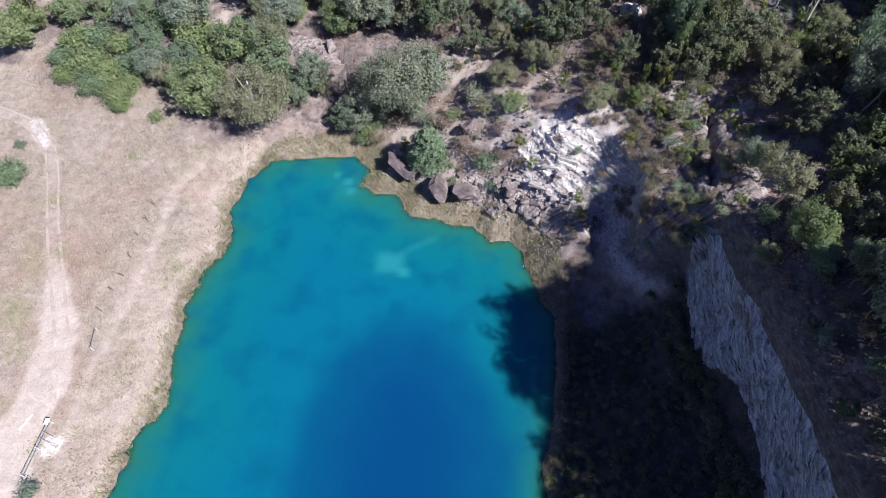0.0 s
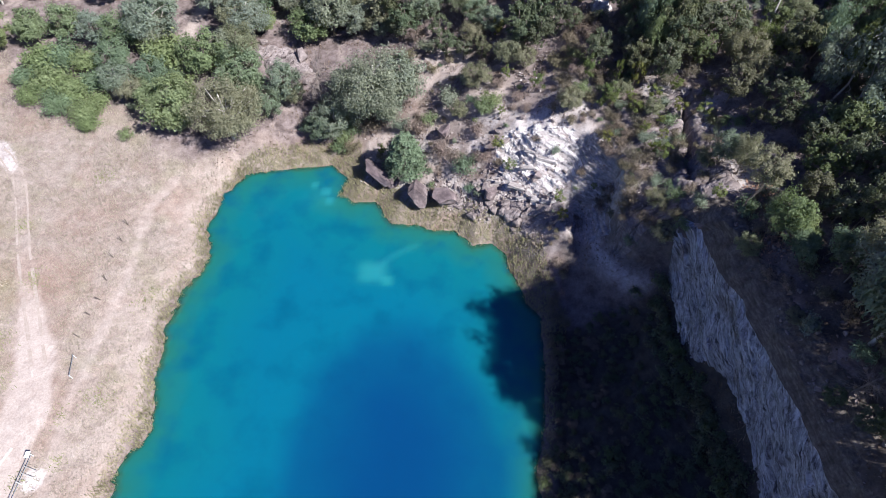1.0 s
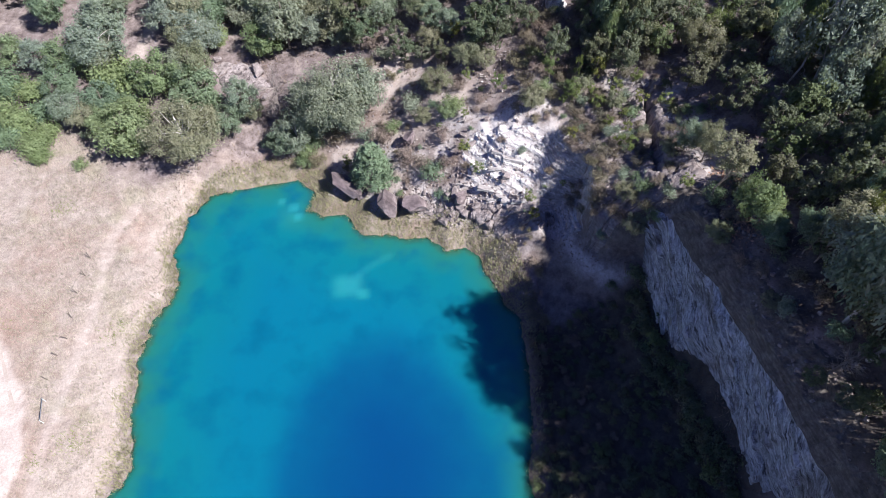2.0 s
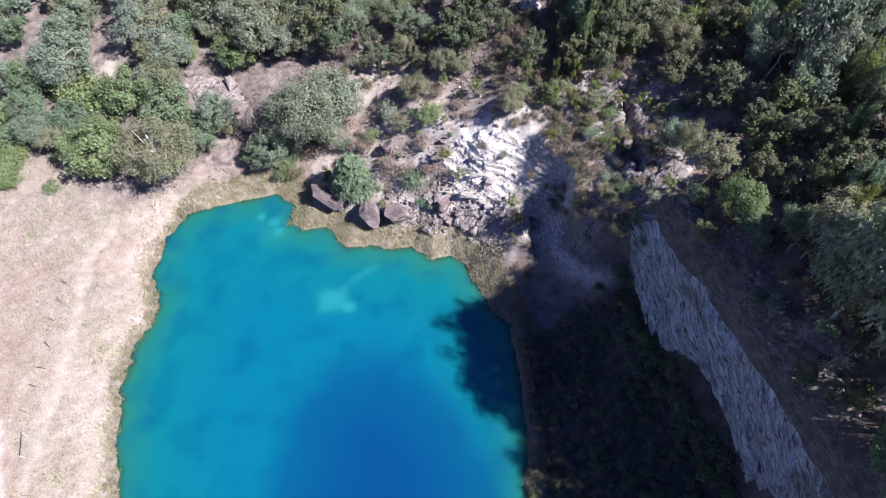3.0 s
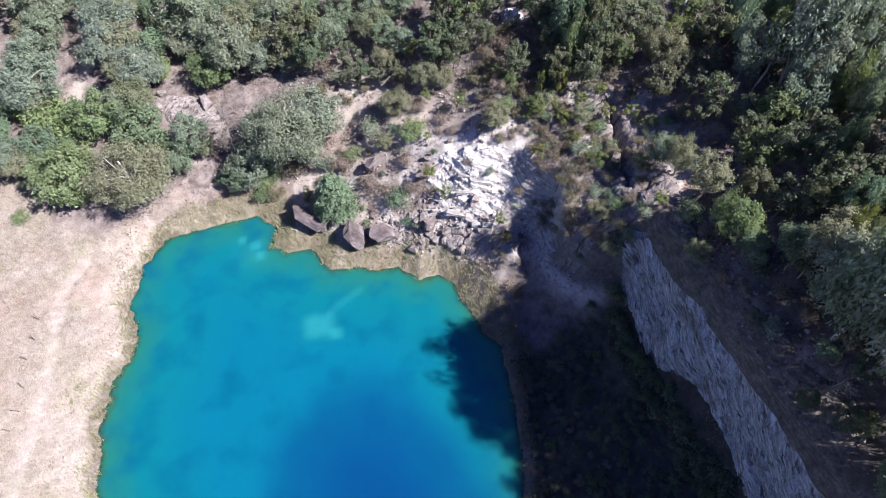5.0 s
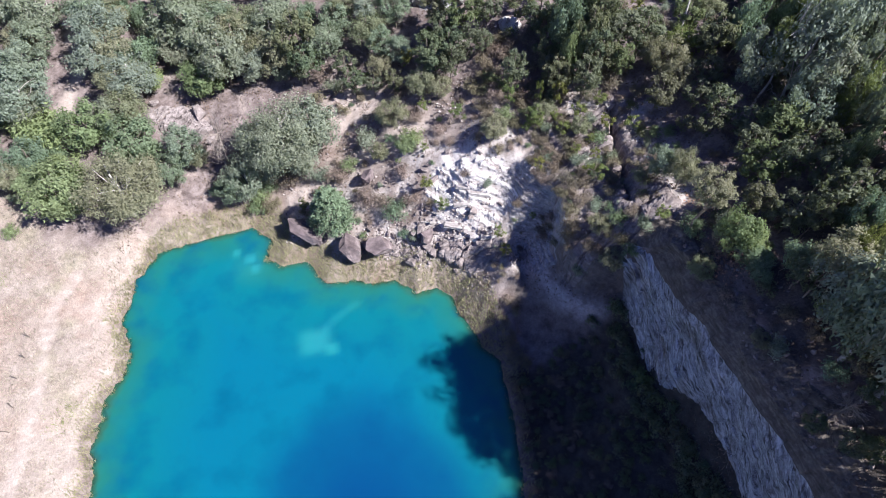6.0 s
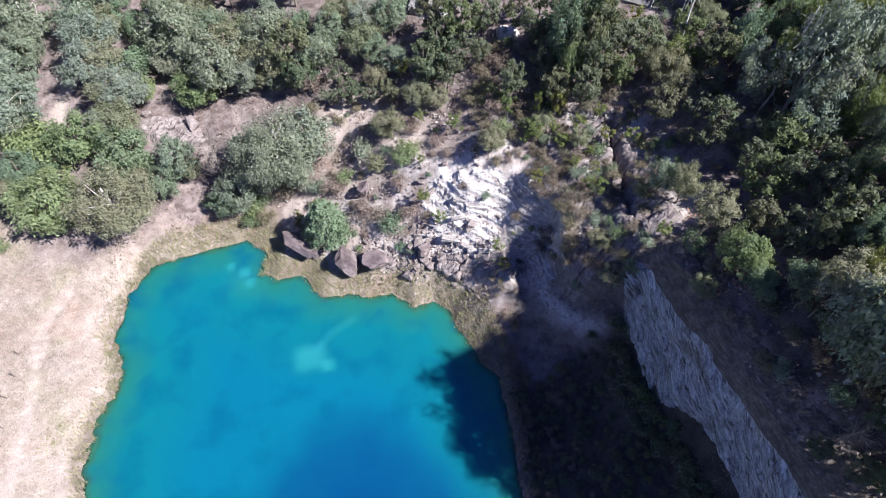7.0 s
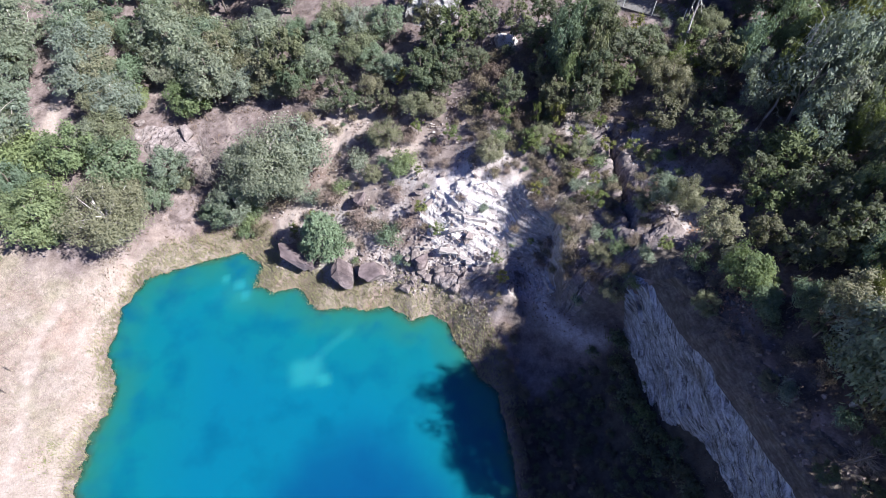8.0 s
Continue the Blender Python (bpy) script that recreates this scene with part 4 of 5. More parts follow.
put(YELLOWS, 7.0, [(40.1, 30.7, 2.7, 3.12)])
put([BARE], 3.0, [(36.3, 19.7, 2.7)])
put(TALL_GUMS, 4.8, [(32.8, 40.4, 4.2, 0.98), (38.4, 30.0, 4.2, 0.9)])
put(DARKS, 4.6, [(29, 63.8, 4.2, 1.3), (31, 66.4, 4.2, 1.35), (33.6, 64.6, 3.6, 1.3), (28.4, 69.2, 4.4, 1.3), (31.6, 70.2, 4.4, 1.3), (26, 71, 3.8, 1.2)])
# knoll scrub
put(DRIES, 3.6, [(23.9, 47.7, 3.4), (23.3, 47.0, 2.7), (25.2, 44.8, 2.9), (22.8, 48.1, 2.3), (25.7, 49.8, 2.9), (24.4, 52.6, 3.5), (22.3, 54.2, 3.0), (28.8, 49.8, 2.9), (26.4, 51.9, 2.7), (27.8, 43.3, 2.6), (29.5, 45.7, 2.3), (23.8, 55.4, 2.8), (24.1, 49.3, 2.7), (23.5, 52.3, 2.3), (30.1, 53.5, 2.5), (21.5, 57.4, 2.4), (25.8, 43.5, 2.6), (23.3, 46.1, 2.3)])
put(OLIVES, 7.0, [(26.3, 45.9, 3.0), (26.6, 41.8, 3.4)])
put(SHRUBS, 3.4, [(28.2, 45.8, 2.7), (26.9, 49.0, 2.7), (26.2, 54.8, 2.8), (31.1, 51.3, 2.4), (28.3, 41.5, 2.5), (24.3, 43.4, 2.9)])
put(YOUNGS, 3.0, [(27.6, 51.7, 2.5)])
# thicket by the clearing
put(BROADS, 6.5, [(-71.6, 76.0, 8.5), (-70.3, 81.2, 7.0), (-65.7, 83.3, 6.9), (-61.2, 84.7, 6.8), (-51.8, 82.7, 6.5), (-48.7, 82.7, 5.4), (-50.9, 77.3, 6.3)])
put(GUMS, 7.0, [(-54.9, 82.6, 6.6), (-49.0, 73.1, 6.1), (-45.4, 82.3, 6.3)])
put(OLIVES, 7.0, [(-46.6, 71.8, 5.5)])
put(BUSHES, 4.6, [(-62.6, 77.9, 7.8), (-59.4, 79.1, 7.7), (-55.9, 78.3, 6.5), (-60.1, 73.4, 7.5), (-56.2, 72.6, 7.4), (-53.1, 73.7, 6.3), (-62.2, 71.1, 5.4), (-57.6, 69.7, 6.3), (-53.9, 68.0, 6.1), (-52.1, 70.1, 5.1), (-52.2, 66.2, 4.4), (-64.3, 74.5, 5.5), (-44.1, 79.6, 6.2), (-62.3, 51.1, 5.9)])
put(SHRUBS, 3.4, [(-44.4, 75.2, 4.1), (-46.9, 70.0, 2.0), (-46.6, 64.7, 2.9), (-63.8, 56.9, 2.0)])
pine = stand(pine_tree(rng), -4.5, 60.2, 1.2)
SPOT.append((-4.9, 59.8, 2.5))
put(SHRUBS, 3.4, [(-42.1, 10.7, 3.6)])
# tall trees on the rim south of the view, whose shade falls across the lake
put(GUMS, 7.0, [(38.8, 27.8, 8.0, 1.35), (39.0, 24.0, 9.5, 1.85), (39.4, 20.4, 10.5, 2.0), (39.4, 16.8, 10.5, 2.0), (39.2, 13.4, 9.5, 1.85), (39.4, 9.6, 8.5, 1.55), (39.6, 5.6, 8.5, 1.6), (40, 1.2, 9, 1.55), (40, -4, 9, 1.4), (41, -9, 9, 1.3)])
# lower row, also unseen, added to stop sun passing under those crowns
put(BROADS, 6.5, [(37.6, 11.5 - 3.2 * i, 5.2, 0.9) for i in range(8)])


def scatter(count, box, allowed, gap, tries=40):
    """Random places that keep clear of those taken."""
    x = box[0] + rng.random(count * tries) * (box[1] - box[0])
    y = box[2] + rng.random(count * tries) * (box[3] - box[2])
    ok = allowed(x, y)
    made = []
    taken = np.zeros((len(SPOT) + count, 3))
    taken[:len(SPOT)] = SPOT
    n = len(SPOT)
    for a, b in zip(x[ok], y[ok]):
        g = gap * (0.8 + 0.4 * rng.random())
        if np.all((a - taken[:n, 0]) ** 2 + (b - taken[:n, 1]) ** 2 > (g + taken[:n, 2]) ** 2):
            taken[n] = a, b, g
            n += 1
            SPOT.append((a, b, g))
            made.append((a, b))
            if len(made) == count:
                break
    return made


def wooded(x, y):
    """The woods further off, round the trees that are placed one by one."""
    trail = line_distance(x, y, [(-43, 110), (-42.2, 100), (-40.3, 91), (-41.4, 84.5), (-41, 79)])
    lane = line_distance(x, y, [(25, 84), (33, 82.5), (41, 76), (46, 72.5)])
    near = (x > -72) & (x < 50) & (y < 96 + 0.05 * x) & (y > 30)
    return (forest_edge(x, y) > 1.5) & (trail > 4.4) & (lane > 3.0) & ~near & ~((x < 50) & (y < 34))


for x, y in scatter(150, (-85, 78, 12, 116), wooded, 2.1):
    kinds = FARS if y > 97 or x > 55 else GUMS if rng.random() < 0.7 else BROADS
    stand(kinds[rng.integers(2)], x, y, 0.9 + 0.45 * rng.random(), rng.random() * 6.28, 0, (1.0 + 0.4 * rng.random()) * (1.25 if x > 40 else 1.0))


# extra trees, mostly out of view, added to shade the cliff-top ground
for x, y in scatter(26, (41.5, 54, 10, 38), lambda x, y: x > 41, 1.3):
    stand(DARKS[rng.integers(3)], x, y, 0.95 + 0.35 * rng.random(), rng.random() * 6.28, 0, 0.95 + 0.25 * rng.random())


def east_floor(x, y):
    return (rim_distance(x, y)[0] > 1.5) & (forest_edge(x, y) > -2) & (x > 33)


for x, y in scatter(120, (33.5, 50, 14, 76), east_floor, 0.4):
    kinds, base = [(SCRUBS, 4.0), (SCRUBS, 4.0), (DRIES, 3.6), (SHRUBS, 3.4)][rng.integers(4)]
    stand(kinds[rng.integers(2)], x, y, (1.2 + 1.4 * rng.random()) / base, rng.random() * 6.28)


def east_gaps(x, y):
    return (forest_edge(x, y) > 0.5) & (y > 34) & (line_distance(x, y, [(25, 84), (33, 82.5), (41, 76), (46, 72.5)]) > 2.6) & ((x - 36) ** 2 + (y - 62) ** 2 > 30)


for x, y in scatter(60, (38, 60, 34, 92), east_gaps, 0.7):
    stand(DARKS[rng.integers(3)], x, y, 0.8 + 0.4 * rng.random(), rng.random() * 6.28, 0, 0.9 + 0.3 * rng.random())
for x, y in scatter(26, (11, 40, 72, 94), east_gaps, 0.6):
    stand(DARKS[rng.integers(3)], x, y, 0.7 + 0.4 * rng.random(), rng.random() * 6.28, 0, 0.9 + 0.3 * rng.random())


for x, y in scatter(48, (16, 33, 63, 77), lambda x, y: (x > 16) & (line_distance(x, y, [(32, 62), (32.4, 58)]) > 2), 0.35):
    kinds, base = [(DRIES, 3.6), (DRIES, 3.6), (SCRUBS, 4.0)][rng.integers(3)]
    stand(kinds[rng.integers(2)], x, y, (2.0 + 1.5 * rng.random()) / base, rng.random() * 6.28)
for x, y in scatter(10, (19, 36, 64, 76), lambda x, y: x > 0, 0.6):
    stand(DARKS[rng.integers(3)], x, y, 0.7 + 0.25 * rng.random(), rng.random() * 6.28, 0, 1.1)


for x, y in scatter(46, (21.5, 33, 50, 64), lambda x, y: (white_rock(x, y) < 0.2) & (line_distance(x, y, [(32.2, 61.4), (31.6, 57.3), (31.5, 53.0), (30.4, 47.8)]) > 1.2), 0.15):
    kinds, base = [(DRIES, 3.6), (DRIES, 3.6), (DRIES, 3.6), (YOUNGS, 3.0)][rng.integers(4)]
    stand(kinds[rng.integers(2)], x, y, (1.4 + 1.2 * rng.random()) / base, rng.random() * 6.28)


def below_cliff(x, y):
    return (shore_distance(x, y) > 0.6) & (rim_distance(x, y)[0] < -3.5) & (y < 36 + 0.35 * (x - 17))


put(DRIES, 3.6, [(16.6, 44.4, 2.4), (17.3, 43.2, 2.0), (15.9, 42.2, 2.0), (16.4, 40.6, 1.8), (15.8, 39.2, 2.2), (17.2, 36.8, 2.4), (16.2, 37.6, 1.8), (15.0, 34.0, 1.8), (15.2, 31.3, 2.2), (14.9, 28.6, 2.0)])
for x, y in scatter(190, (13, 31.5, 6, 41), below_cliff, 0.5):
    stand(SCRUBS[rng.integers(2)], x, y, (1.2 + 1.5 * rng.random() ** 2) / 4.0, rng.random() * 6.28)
for x, y in scatter(30, (13.5, 22, 14, 40), below_cliff, 0.3):
    stand(DRIES[rng.integers(2)], x, y, (1.0 + 0.8 * rng.random()) / 3.6, rng.random() * 6.28)


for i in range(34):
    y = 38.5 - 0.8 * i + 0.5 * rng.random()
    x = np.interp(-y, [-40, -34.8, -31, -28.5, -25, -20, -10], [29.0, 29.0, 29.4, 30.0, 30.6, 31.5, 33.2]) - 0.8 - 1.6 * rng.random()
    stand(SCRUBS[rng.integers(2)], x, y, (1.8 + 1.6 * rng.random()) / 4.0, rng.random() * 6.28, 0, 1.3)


def middle_slope(x, y):
    return (shore_distance(x, y) > 4.5) & (forest_edge(x, y) < 1) & (white_rock(x, y) < 0.3) & (y > 46)


for x, y in scatter(75, (-12, 37, 46, 82), middle_slope, 0.3):
    kinds, base = [(SHRUBS, 3.4), (DRIES, 3.6), (DRIES, 3.6), (YOUNGS, 3.0)][rng.integers(4)]
    stand(kinds[rng.integers(2)], x, y, (0.9 + 1.2 * rng.random() ** 1.5) / base, rng.random() * 6.28)
for x, y in scatter(45, (22.5, 34, 42.5, 62), lambda x, y: rim_distance(x, y)[0] > 0.6, 0.05):
    kinds, base = [(SHRUBS, 3.4), (DRIES, 3.6), (DRIES, 3.6)][rng.integers(3)]
    stand(kinds[rng.integers(2)], x, y, (1.0 + 1.2 * rng.random()) / base, rng.random() * 6.28, 0, 0.8)


# ---- grass and sedge ----
def blades(name, x, y, tall, wide, lean, material, label, category):
    n = len(x)
    z = ground(x, y)
    a = rng.random(n) * 6.283
    h = tall * (0.5 + rng.random(n))
    w = wide * (0.6 + 0.8 * rng.random(n))
    tip = np.stack([x + lean * h * np.cos(a), y + lean * h * np.sin(a), z + h], 1)
    side = np.stack([-np.sin(a) * w, np.cos(a) * w, 0 * a], 1)
    foot = np.stack([x, y, z - 0.05], 1)
    verts = np.stack([foot - side, foot + side, tip + side * 0.35, tip - side * 0.35], 1).reshape(-1, 3)
    i = np.arange(n) * 4
    me = bpy.data.meshes.new(name)
    me.vertices.add(4 * n)
    me.vertices.foreach_set("co", verts.astype(np.float32).ravel())
    me.loops.add(4 * n)
    me.loops.foreach_set("vertex_index", np.arange(4 * n, dtype=np.int32))
    me.polygons.add(n)
    me.polygons.foreach_set("loop_start", i.astype(np.int32))
    me.update(calc_edges=True)
    me.materials.append(material)
    return tagged(new(name, me), label, category, kind="stuff")


def sprinkle(count, box, density):
    """Places in clumps, kept with the chance that density gives."""
    x = box[0] + rng.random(count) * (box[1] - box[0])
    y = box[2] + rng.random(count) * (box[3] - box[2])
    keep = rng.random(count) < density(x, y)
    return x[keep], y[keep]


def field_density(x, y):
    d = shore_distance(x, y)
    near = smooth(0.4, 3, d) * (x < -20) * smooth(1.5, 0, forest_edge(x, y))
    td = line_distance(x, y, TRACK)
    bare = smooth(0.7 + 1.3 * smooth(42, 30, y), 1.3 + 1.8 * smooth(42, 30, y), td) * smooth(0.3, 1.0, line_distance(x, y, FOOTPATH))
    return near * bare * np.clip(0.5 + 0.9 * fbm(x * 0.3, y * 0.3, 3, 101), 0.05, 1)


x, y = sprinkle(180000, (-72, -28, 4, 82), field_density)
blades("dry_grass", x, y, 0.2, 0.035, 0.8, STRAW, "straw-coloured dry grass over the clearing", "grass")


def sedge_density(x, y):
    d = shore_distance(x, y)
    north = np.maximum(smooth(46, 50, y) * (x > -31), smooth(30, 40, y) * (x > 8))
    reach = 1.1 + 2.2 * north * smooth(-31, -26, x)
    return smooth(-0.45, 0.0, d) * smooth(reach + 0.8, reach - 0.4, d + 0.8 * fbm(x * 0.4, y * 0.4, 2, 111)) * (0.7 + 0.3 * north)


x, y = sprinkle(330000, (-39, 18, 2, 68), sedge_density)
blades("sedge", x, y, 0.3, 0.035, 0.6, SEDGE, "yellow-olive sedge fringing the water's edge", "sedge")


GREEN_SPOTS = [(-38.4, 24.8, 1.5), (-37.6, 38.2, 1.0), (-36.6, 40.0, 0.8), (-40.6, 17.6, 0.8), (-41.8, 22.6, 0.9), (-52.6, 31.0, 1.8), (-51.0, 40.0, 1.2), (-50.4, 26.4, 1.6), (-55.5, 48, 1.0), (-47.6, 57.6, 1.3), (-44.0, 15.4, 0.7)]


def green_density(x, y):
    return sum(np.exp(-((x - a) / r) ** 2 - ((y - b) / r) ** 2) for a, b, r in GREEN_SPOTS) * (0.4 + 0.6 * vnoise(x * 2, y * 2, 211)) * smooth(0.3, 1.0, shore_distance(x, y))


x, y = sprinkle(90000, (-60, -33, 12, 62), green_density)
blades("green_grass", x, y, 0.22, 0.035, 0.8, GREEN_GRASS, "sparse fresh green grass in the dry clearing", "grass")


def west_shore(x, y):
    d = shore_distance(x, y)
    return smooth(-0.5, -0.1, d) * smooth(1.3, 0.3, d + 0.7 * fbm(x * 0.9, y * 0.9, 2, 161)) * (x < -27) * (0.35 + 0.65 * smooth(-0.1, 0.3, fbm(x * 0.7, y * 0.7, 2, 163)))


x, y = sprinkle(60000, (-39, -26, 2, 64), west_shore)
blades("shore_tufts", x, y, 0.3, 0.04, 0.6, TUFT, "brown-olive grass tufts along the bank", "grass")
# ---- rocks ----
def rock_mesh(name, seed, material, squash=(1.0, 0.8, 0.65), rough=0.3, detail=0):
    """An angular block: the hull of a shaken box with split corners, worn along the edges."""
    r = np.random.default_rng(seed)
    corners = np.array([(a, b, c) for a in (-1, 1) for b in (-1, 1) for c in (-1, 1)], float)
    p = np.concatenate([corners * (1 - rough * r.random((8, 3))), unit(r.normal(size=(5, 3))) * 1.15]) * np.array(squash) * 0.8
    bm = bmesh.new()
    for v in p:
        bm.verts.new(v)
    bmesh.ops.convex_hull(bm, input=bm.verts)
    bmesh.ops.delete(bm, geom=[v for v in bm.verts if not v.link_faces], context="VERTS")
    bmesh.ops.dissolve_limit(bm, angle_limit=radians(10), verts=bm.verts, edges=bm.edges)
    bmesh.ops.bevel(bm, geom=list(bm.edges), offset=0.018, segments=1, affect="EDGES", clamp_overlap=True)
    if detail:
        bmesh.ops.triangulate(bm, faces=bm.faces)
        bmesh.ops.subdivide_edges(bm, edges=bm.edges, cuts=detail, use_grid_fill=True)
        for v in bm.verts:
            v.co += v.co.normalized() * 0.06 * noise.fractal(v.co * 3.1 + Vector((seed, 0, 0)), 0.8, 2.0, 4)
    bmesh.ops.recalc_face_normals(bm, faces=bm.faces)
    me = bpy.data.meshes.new(name)
    bm.to_mesh(me)
    bm.free()
    me.materials.append(material)
    return me


def set_rock(me, name, x, y, size, turn, tilt=(0, 0), sink=0.3, label="", category="rock", group=""):
    ob = new(name, me)
    ob.matrix_basis = Matrix.Translation((x, y, height(x, y) + size[2] * (0.65 - sink))) @ Euler((radians(tilt[0]), radians(tilt[1]), radians(turn))).to_matrix().to_4x4() @ Matrix.Diagonal((*size, 1))
    return tagged(ob, label, category, group)


def fractured(x, y, seed):
    """Blocks split along joints: a height and a tilt for each, and a groove between them."""
    best, second = np.full(np.shape(x), 9.0), np.full(np.shape(x), 9.0)
    lift = np.zeros(np.shape(x))
    ix, iy = np.floor(x), np.floor(y)
    for a in (-1, 0, 1):
        for b in (-1, 0, 1):
            cx, cy = ix + a, iy + b
            px, py = cx + lattice(cx, cy, seed), cy + lattice(cx, cy, seed + 5)
            d = np.hypot(x - px, y - py)
            h = lattice(cx, cy, seed + 9) + 0.5 * (x - px) * (lattice(cx, cy, seed + 11) - 0.5) + 0.9 * (y - py) * (lattice(cx, cy, seed + 13) - 0.3)
            near = d < best
            second = np.where(near, best, np.minimum(second, d))
            lift = np.where(near, h, lift)
            best = np.where(near, d, best)
    return lift - 0.5 * smooth(0.12, 0.0, second - best)


def crag(name, box, mask, material, label, bold=1.0, turn=-0.2):
    """Jointed bedrock that breaks out of the slope where the mask says."""
    step = 0.13
    gx, gy = np.meshgrid(np.arange(box[0], box[1], step), np.arange(box[2], box[3], step))
    x, y = gx.ravel(), gy.ravel()
    wx, wy = x + 0.5 * fbm(x * 0.6, y * 0.6, 3, 141), y + 0.4 * fbm(x * 0.6, y * 0.6, 3, 143)
    u, v = wx - turn * wy, wy + turn * -wx
    m = mask(x, y) + 0.28 * fbm(x * 0.5, y * 0.5, 3, 145)
    lift = 0.95 * fractured(u * 0.17, v * 0.5, 151) + 0.32 * fractured(u * 0.6, v * 1.5, 153) + 0.1 * fractured(u * 2.0, v * 3.0, 155)
    push = bold * (lift - 0.25) * smooth(0.3, 0.8, m) - 0.5 * smooth(0.5, 0.25, m)
    z = ground(x, y)
    rise_y, rise_x = np.gradient(z.reshape(gx.shape), step)
    away = unit(np.stack([-rise_x.ravel(), -rise_y.ravel(), np.ones(len(x))], 1))
    spot = np.stack([x, y, z], 1) + away * push[:, None]
    w, h = gx.shape[1], gx.shape[0]
    i = np.arange(h - 1)[:, None] * w + np.arange(w - 1)[None]
    keep = (m > 0.28).reshape(gx.shape)
    i = i[keep[:-1, :-1] & keep[1:, 1:] & keep[1:, :-1] & keep[:-1, 1:]]
    used = np.unique(np.concatenate([i, i + 1, i + w, i + w + 1]))
    at = np.zeros(len(x), int)
    at[used] = np.arange(len(used))
    me = mesh_from(name, spot[used], at[np.stack([i, i + 1, i + w + 1, i + w], 1)], material)
    return tagged(new(name, me), label, "rock face", kind="structure")


def ledges(name, box, mask, material, label, thick=1.0):
    """Bedded rock that steps down a slope: flat treads, broken risers, joints across the beds."""
    step = 0.1
    gx, gy = np.meshgrid(np.arange(box[0], box[1], step), np.arange(box[2], box[3], step))
    x, y = gx.ravel(), gy.ravel()
    z = ground(x, y)
    m = mask(x, y) + 0.25 * fbm(x * 0.5, y * 0.5, 3, 145)
    b = (z + 0.16 * (x - 12) + 0.5 * fbm(x * 0.22, y * 0.22, 2, 191) + 0.12 * fbm(x * 1.1, y * 1.1, 2, 193)) / thick
    k = np.floor(b)
    f = b - k
    joint = x * (0.14 + 0.2 * lattice(k, k * 0, 5)) + 0.12 * y + 3.1 * k + 0.3 * fbm(x * 0.7, y * 0.7, 2, 195)
    block = np.floor(joint)
    proud = lattice(k, block, 7)
    edge = 0.45 + 0.3 * proud + 0.08 * fbm(x * 1.5, y * 1.5, 3, 201)
    rise = 0.48 * thick * (smooth(edge, edge + 0.25, f) - f)
    split = smooth(0.06, 0.0, np.minimum(joint - block, 1 - joint + block)) * smooth(0.35, 0.6, proud)
    rough = 0.06 * (lattice(np.floor(x * 0.9 + 0.8 * fbm(x, y, 2, 197)), np.floor(b * 3), 9) - 0.5) + 0.09 * fbm(x * 1.6, y * 2.6, 3, 199)
    strong = smooth(0.25, 0.7, m)
    top = z + strong * (rise + 0.2 * (proud - 0.4) - 0.15 * split + rough) + 0.16 * strong - 0.5 * smooth(0.42, 0.2, m)
    w = gx.shape[1]
    i = np.arange(gx.shape[0] - 1)[:, None] * w + np.arange(w - 1)[None]
    keep = (m > 0.24).reshape(gx.shape)
    i = i[keep[:-1, :-1] & keep[1:, 1:] & keep[1:, :-1] & keep[:-1, 1:]]
    used = np.unique(np.concatenate([i, i + 1, i + w, i + w + 1]))
    at = np.zeros(len(x), int)
    at[used] = np.arange(len(used))
    me = mesh_from(name, np.stack([x, y, top], 1)[used], at[np.stack([i, i + 1, i + w + 1, i + w], 1)], material)
    return tagged(new(name, me), label, "rock face", kind="structure")


ledges("rock_slope", (2, 22, 50, 66), lambda x, y: (0.2 + 0.8 * white_rock(x, y)) * smooth(2.0, 4.0, shore_distance(x, y)) * smooth(3, 7, x) * smooth(62.5, 58.5, y + 0.25 * (x - 14)),
       OUTCROP, "white and pinkish bedded rock stepping down the slope")
crag("rock_ledge", (0, 20, 49, 57.5), lambda x, y: 0.8 * smooth(55.2, 52.8, y + 0.25 * (x - 9)) * smooth(2.0, 3.6, shore_distance(x, y)) * smooth(0, 3, x) * smooth(19, 16.5, x),
     ROCK, "grey-brown broken rock ledge above the shore", 0.8, 0.1)
ledges("rock_gully", (16, 26, 45, 61), lambda x, y: 0.9 * smooth(17.8, 19.6, x + 0.25 * (y - 52)) * smooth(25.5, 22.5, x) * smooth(45, 48, y) * smooth(60, 56, y),
       GULLY_ROCK, "bluish-grey broken rock walls of the narrow gully", 0.7)
crag("rock_knoll", (22, 36, 42, 64), lambda x, y: 0.62 * smooth(22, 24, x) * smooth(36, 33, x) * smooth(42, 44, y) * smooth(64, 61, y) + 0.25 * fbm(x * 0.3, y * 0.3, 2, 147),
     ROCK, "brown weathered rock showing through scrub on the knoll", 0.8, 0.3)

crag("rock_outcrop", (-31, -18, 73, 86), lambda x, y: 1.15 * np.exp(-(((x + 24.6) * 0.8 - (y - 79.4) * 0.6) / 5.6) ** 2 - (((y - 79.4) * 0.8 + (x + 24.6) * 0.6) / 3.0) ** 2),
     WOOD_ROCK, "pinkish-grey craggy outcrop among the trees", 1.5, 0.8)
crag("white_outcrop", (18, 28, 74, 84), lambda x, y: 1.1 * np.exp(-(((x - 23.2) * 0.8 + (y - 79) * 0.6) / 1.2) ** 2 - (((y - 79) * 0.8 - (x - 23.2) * 0.6) / 2.0) ** 2),
     OUTCROP, "white broken outcrop on the wooded crest", 1.3, 0.8)

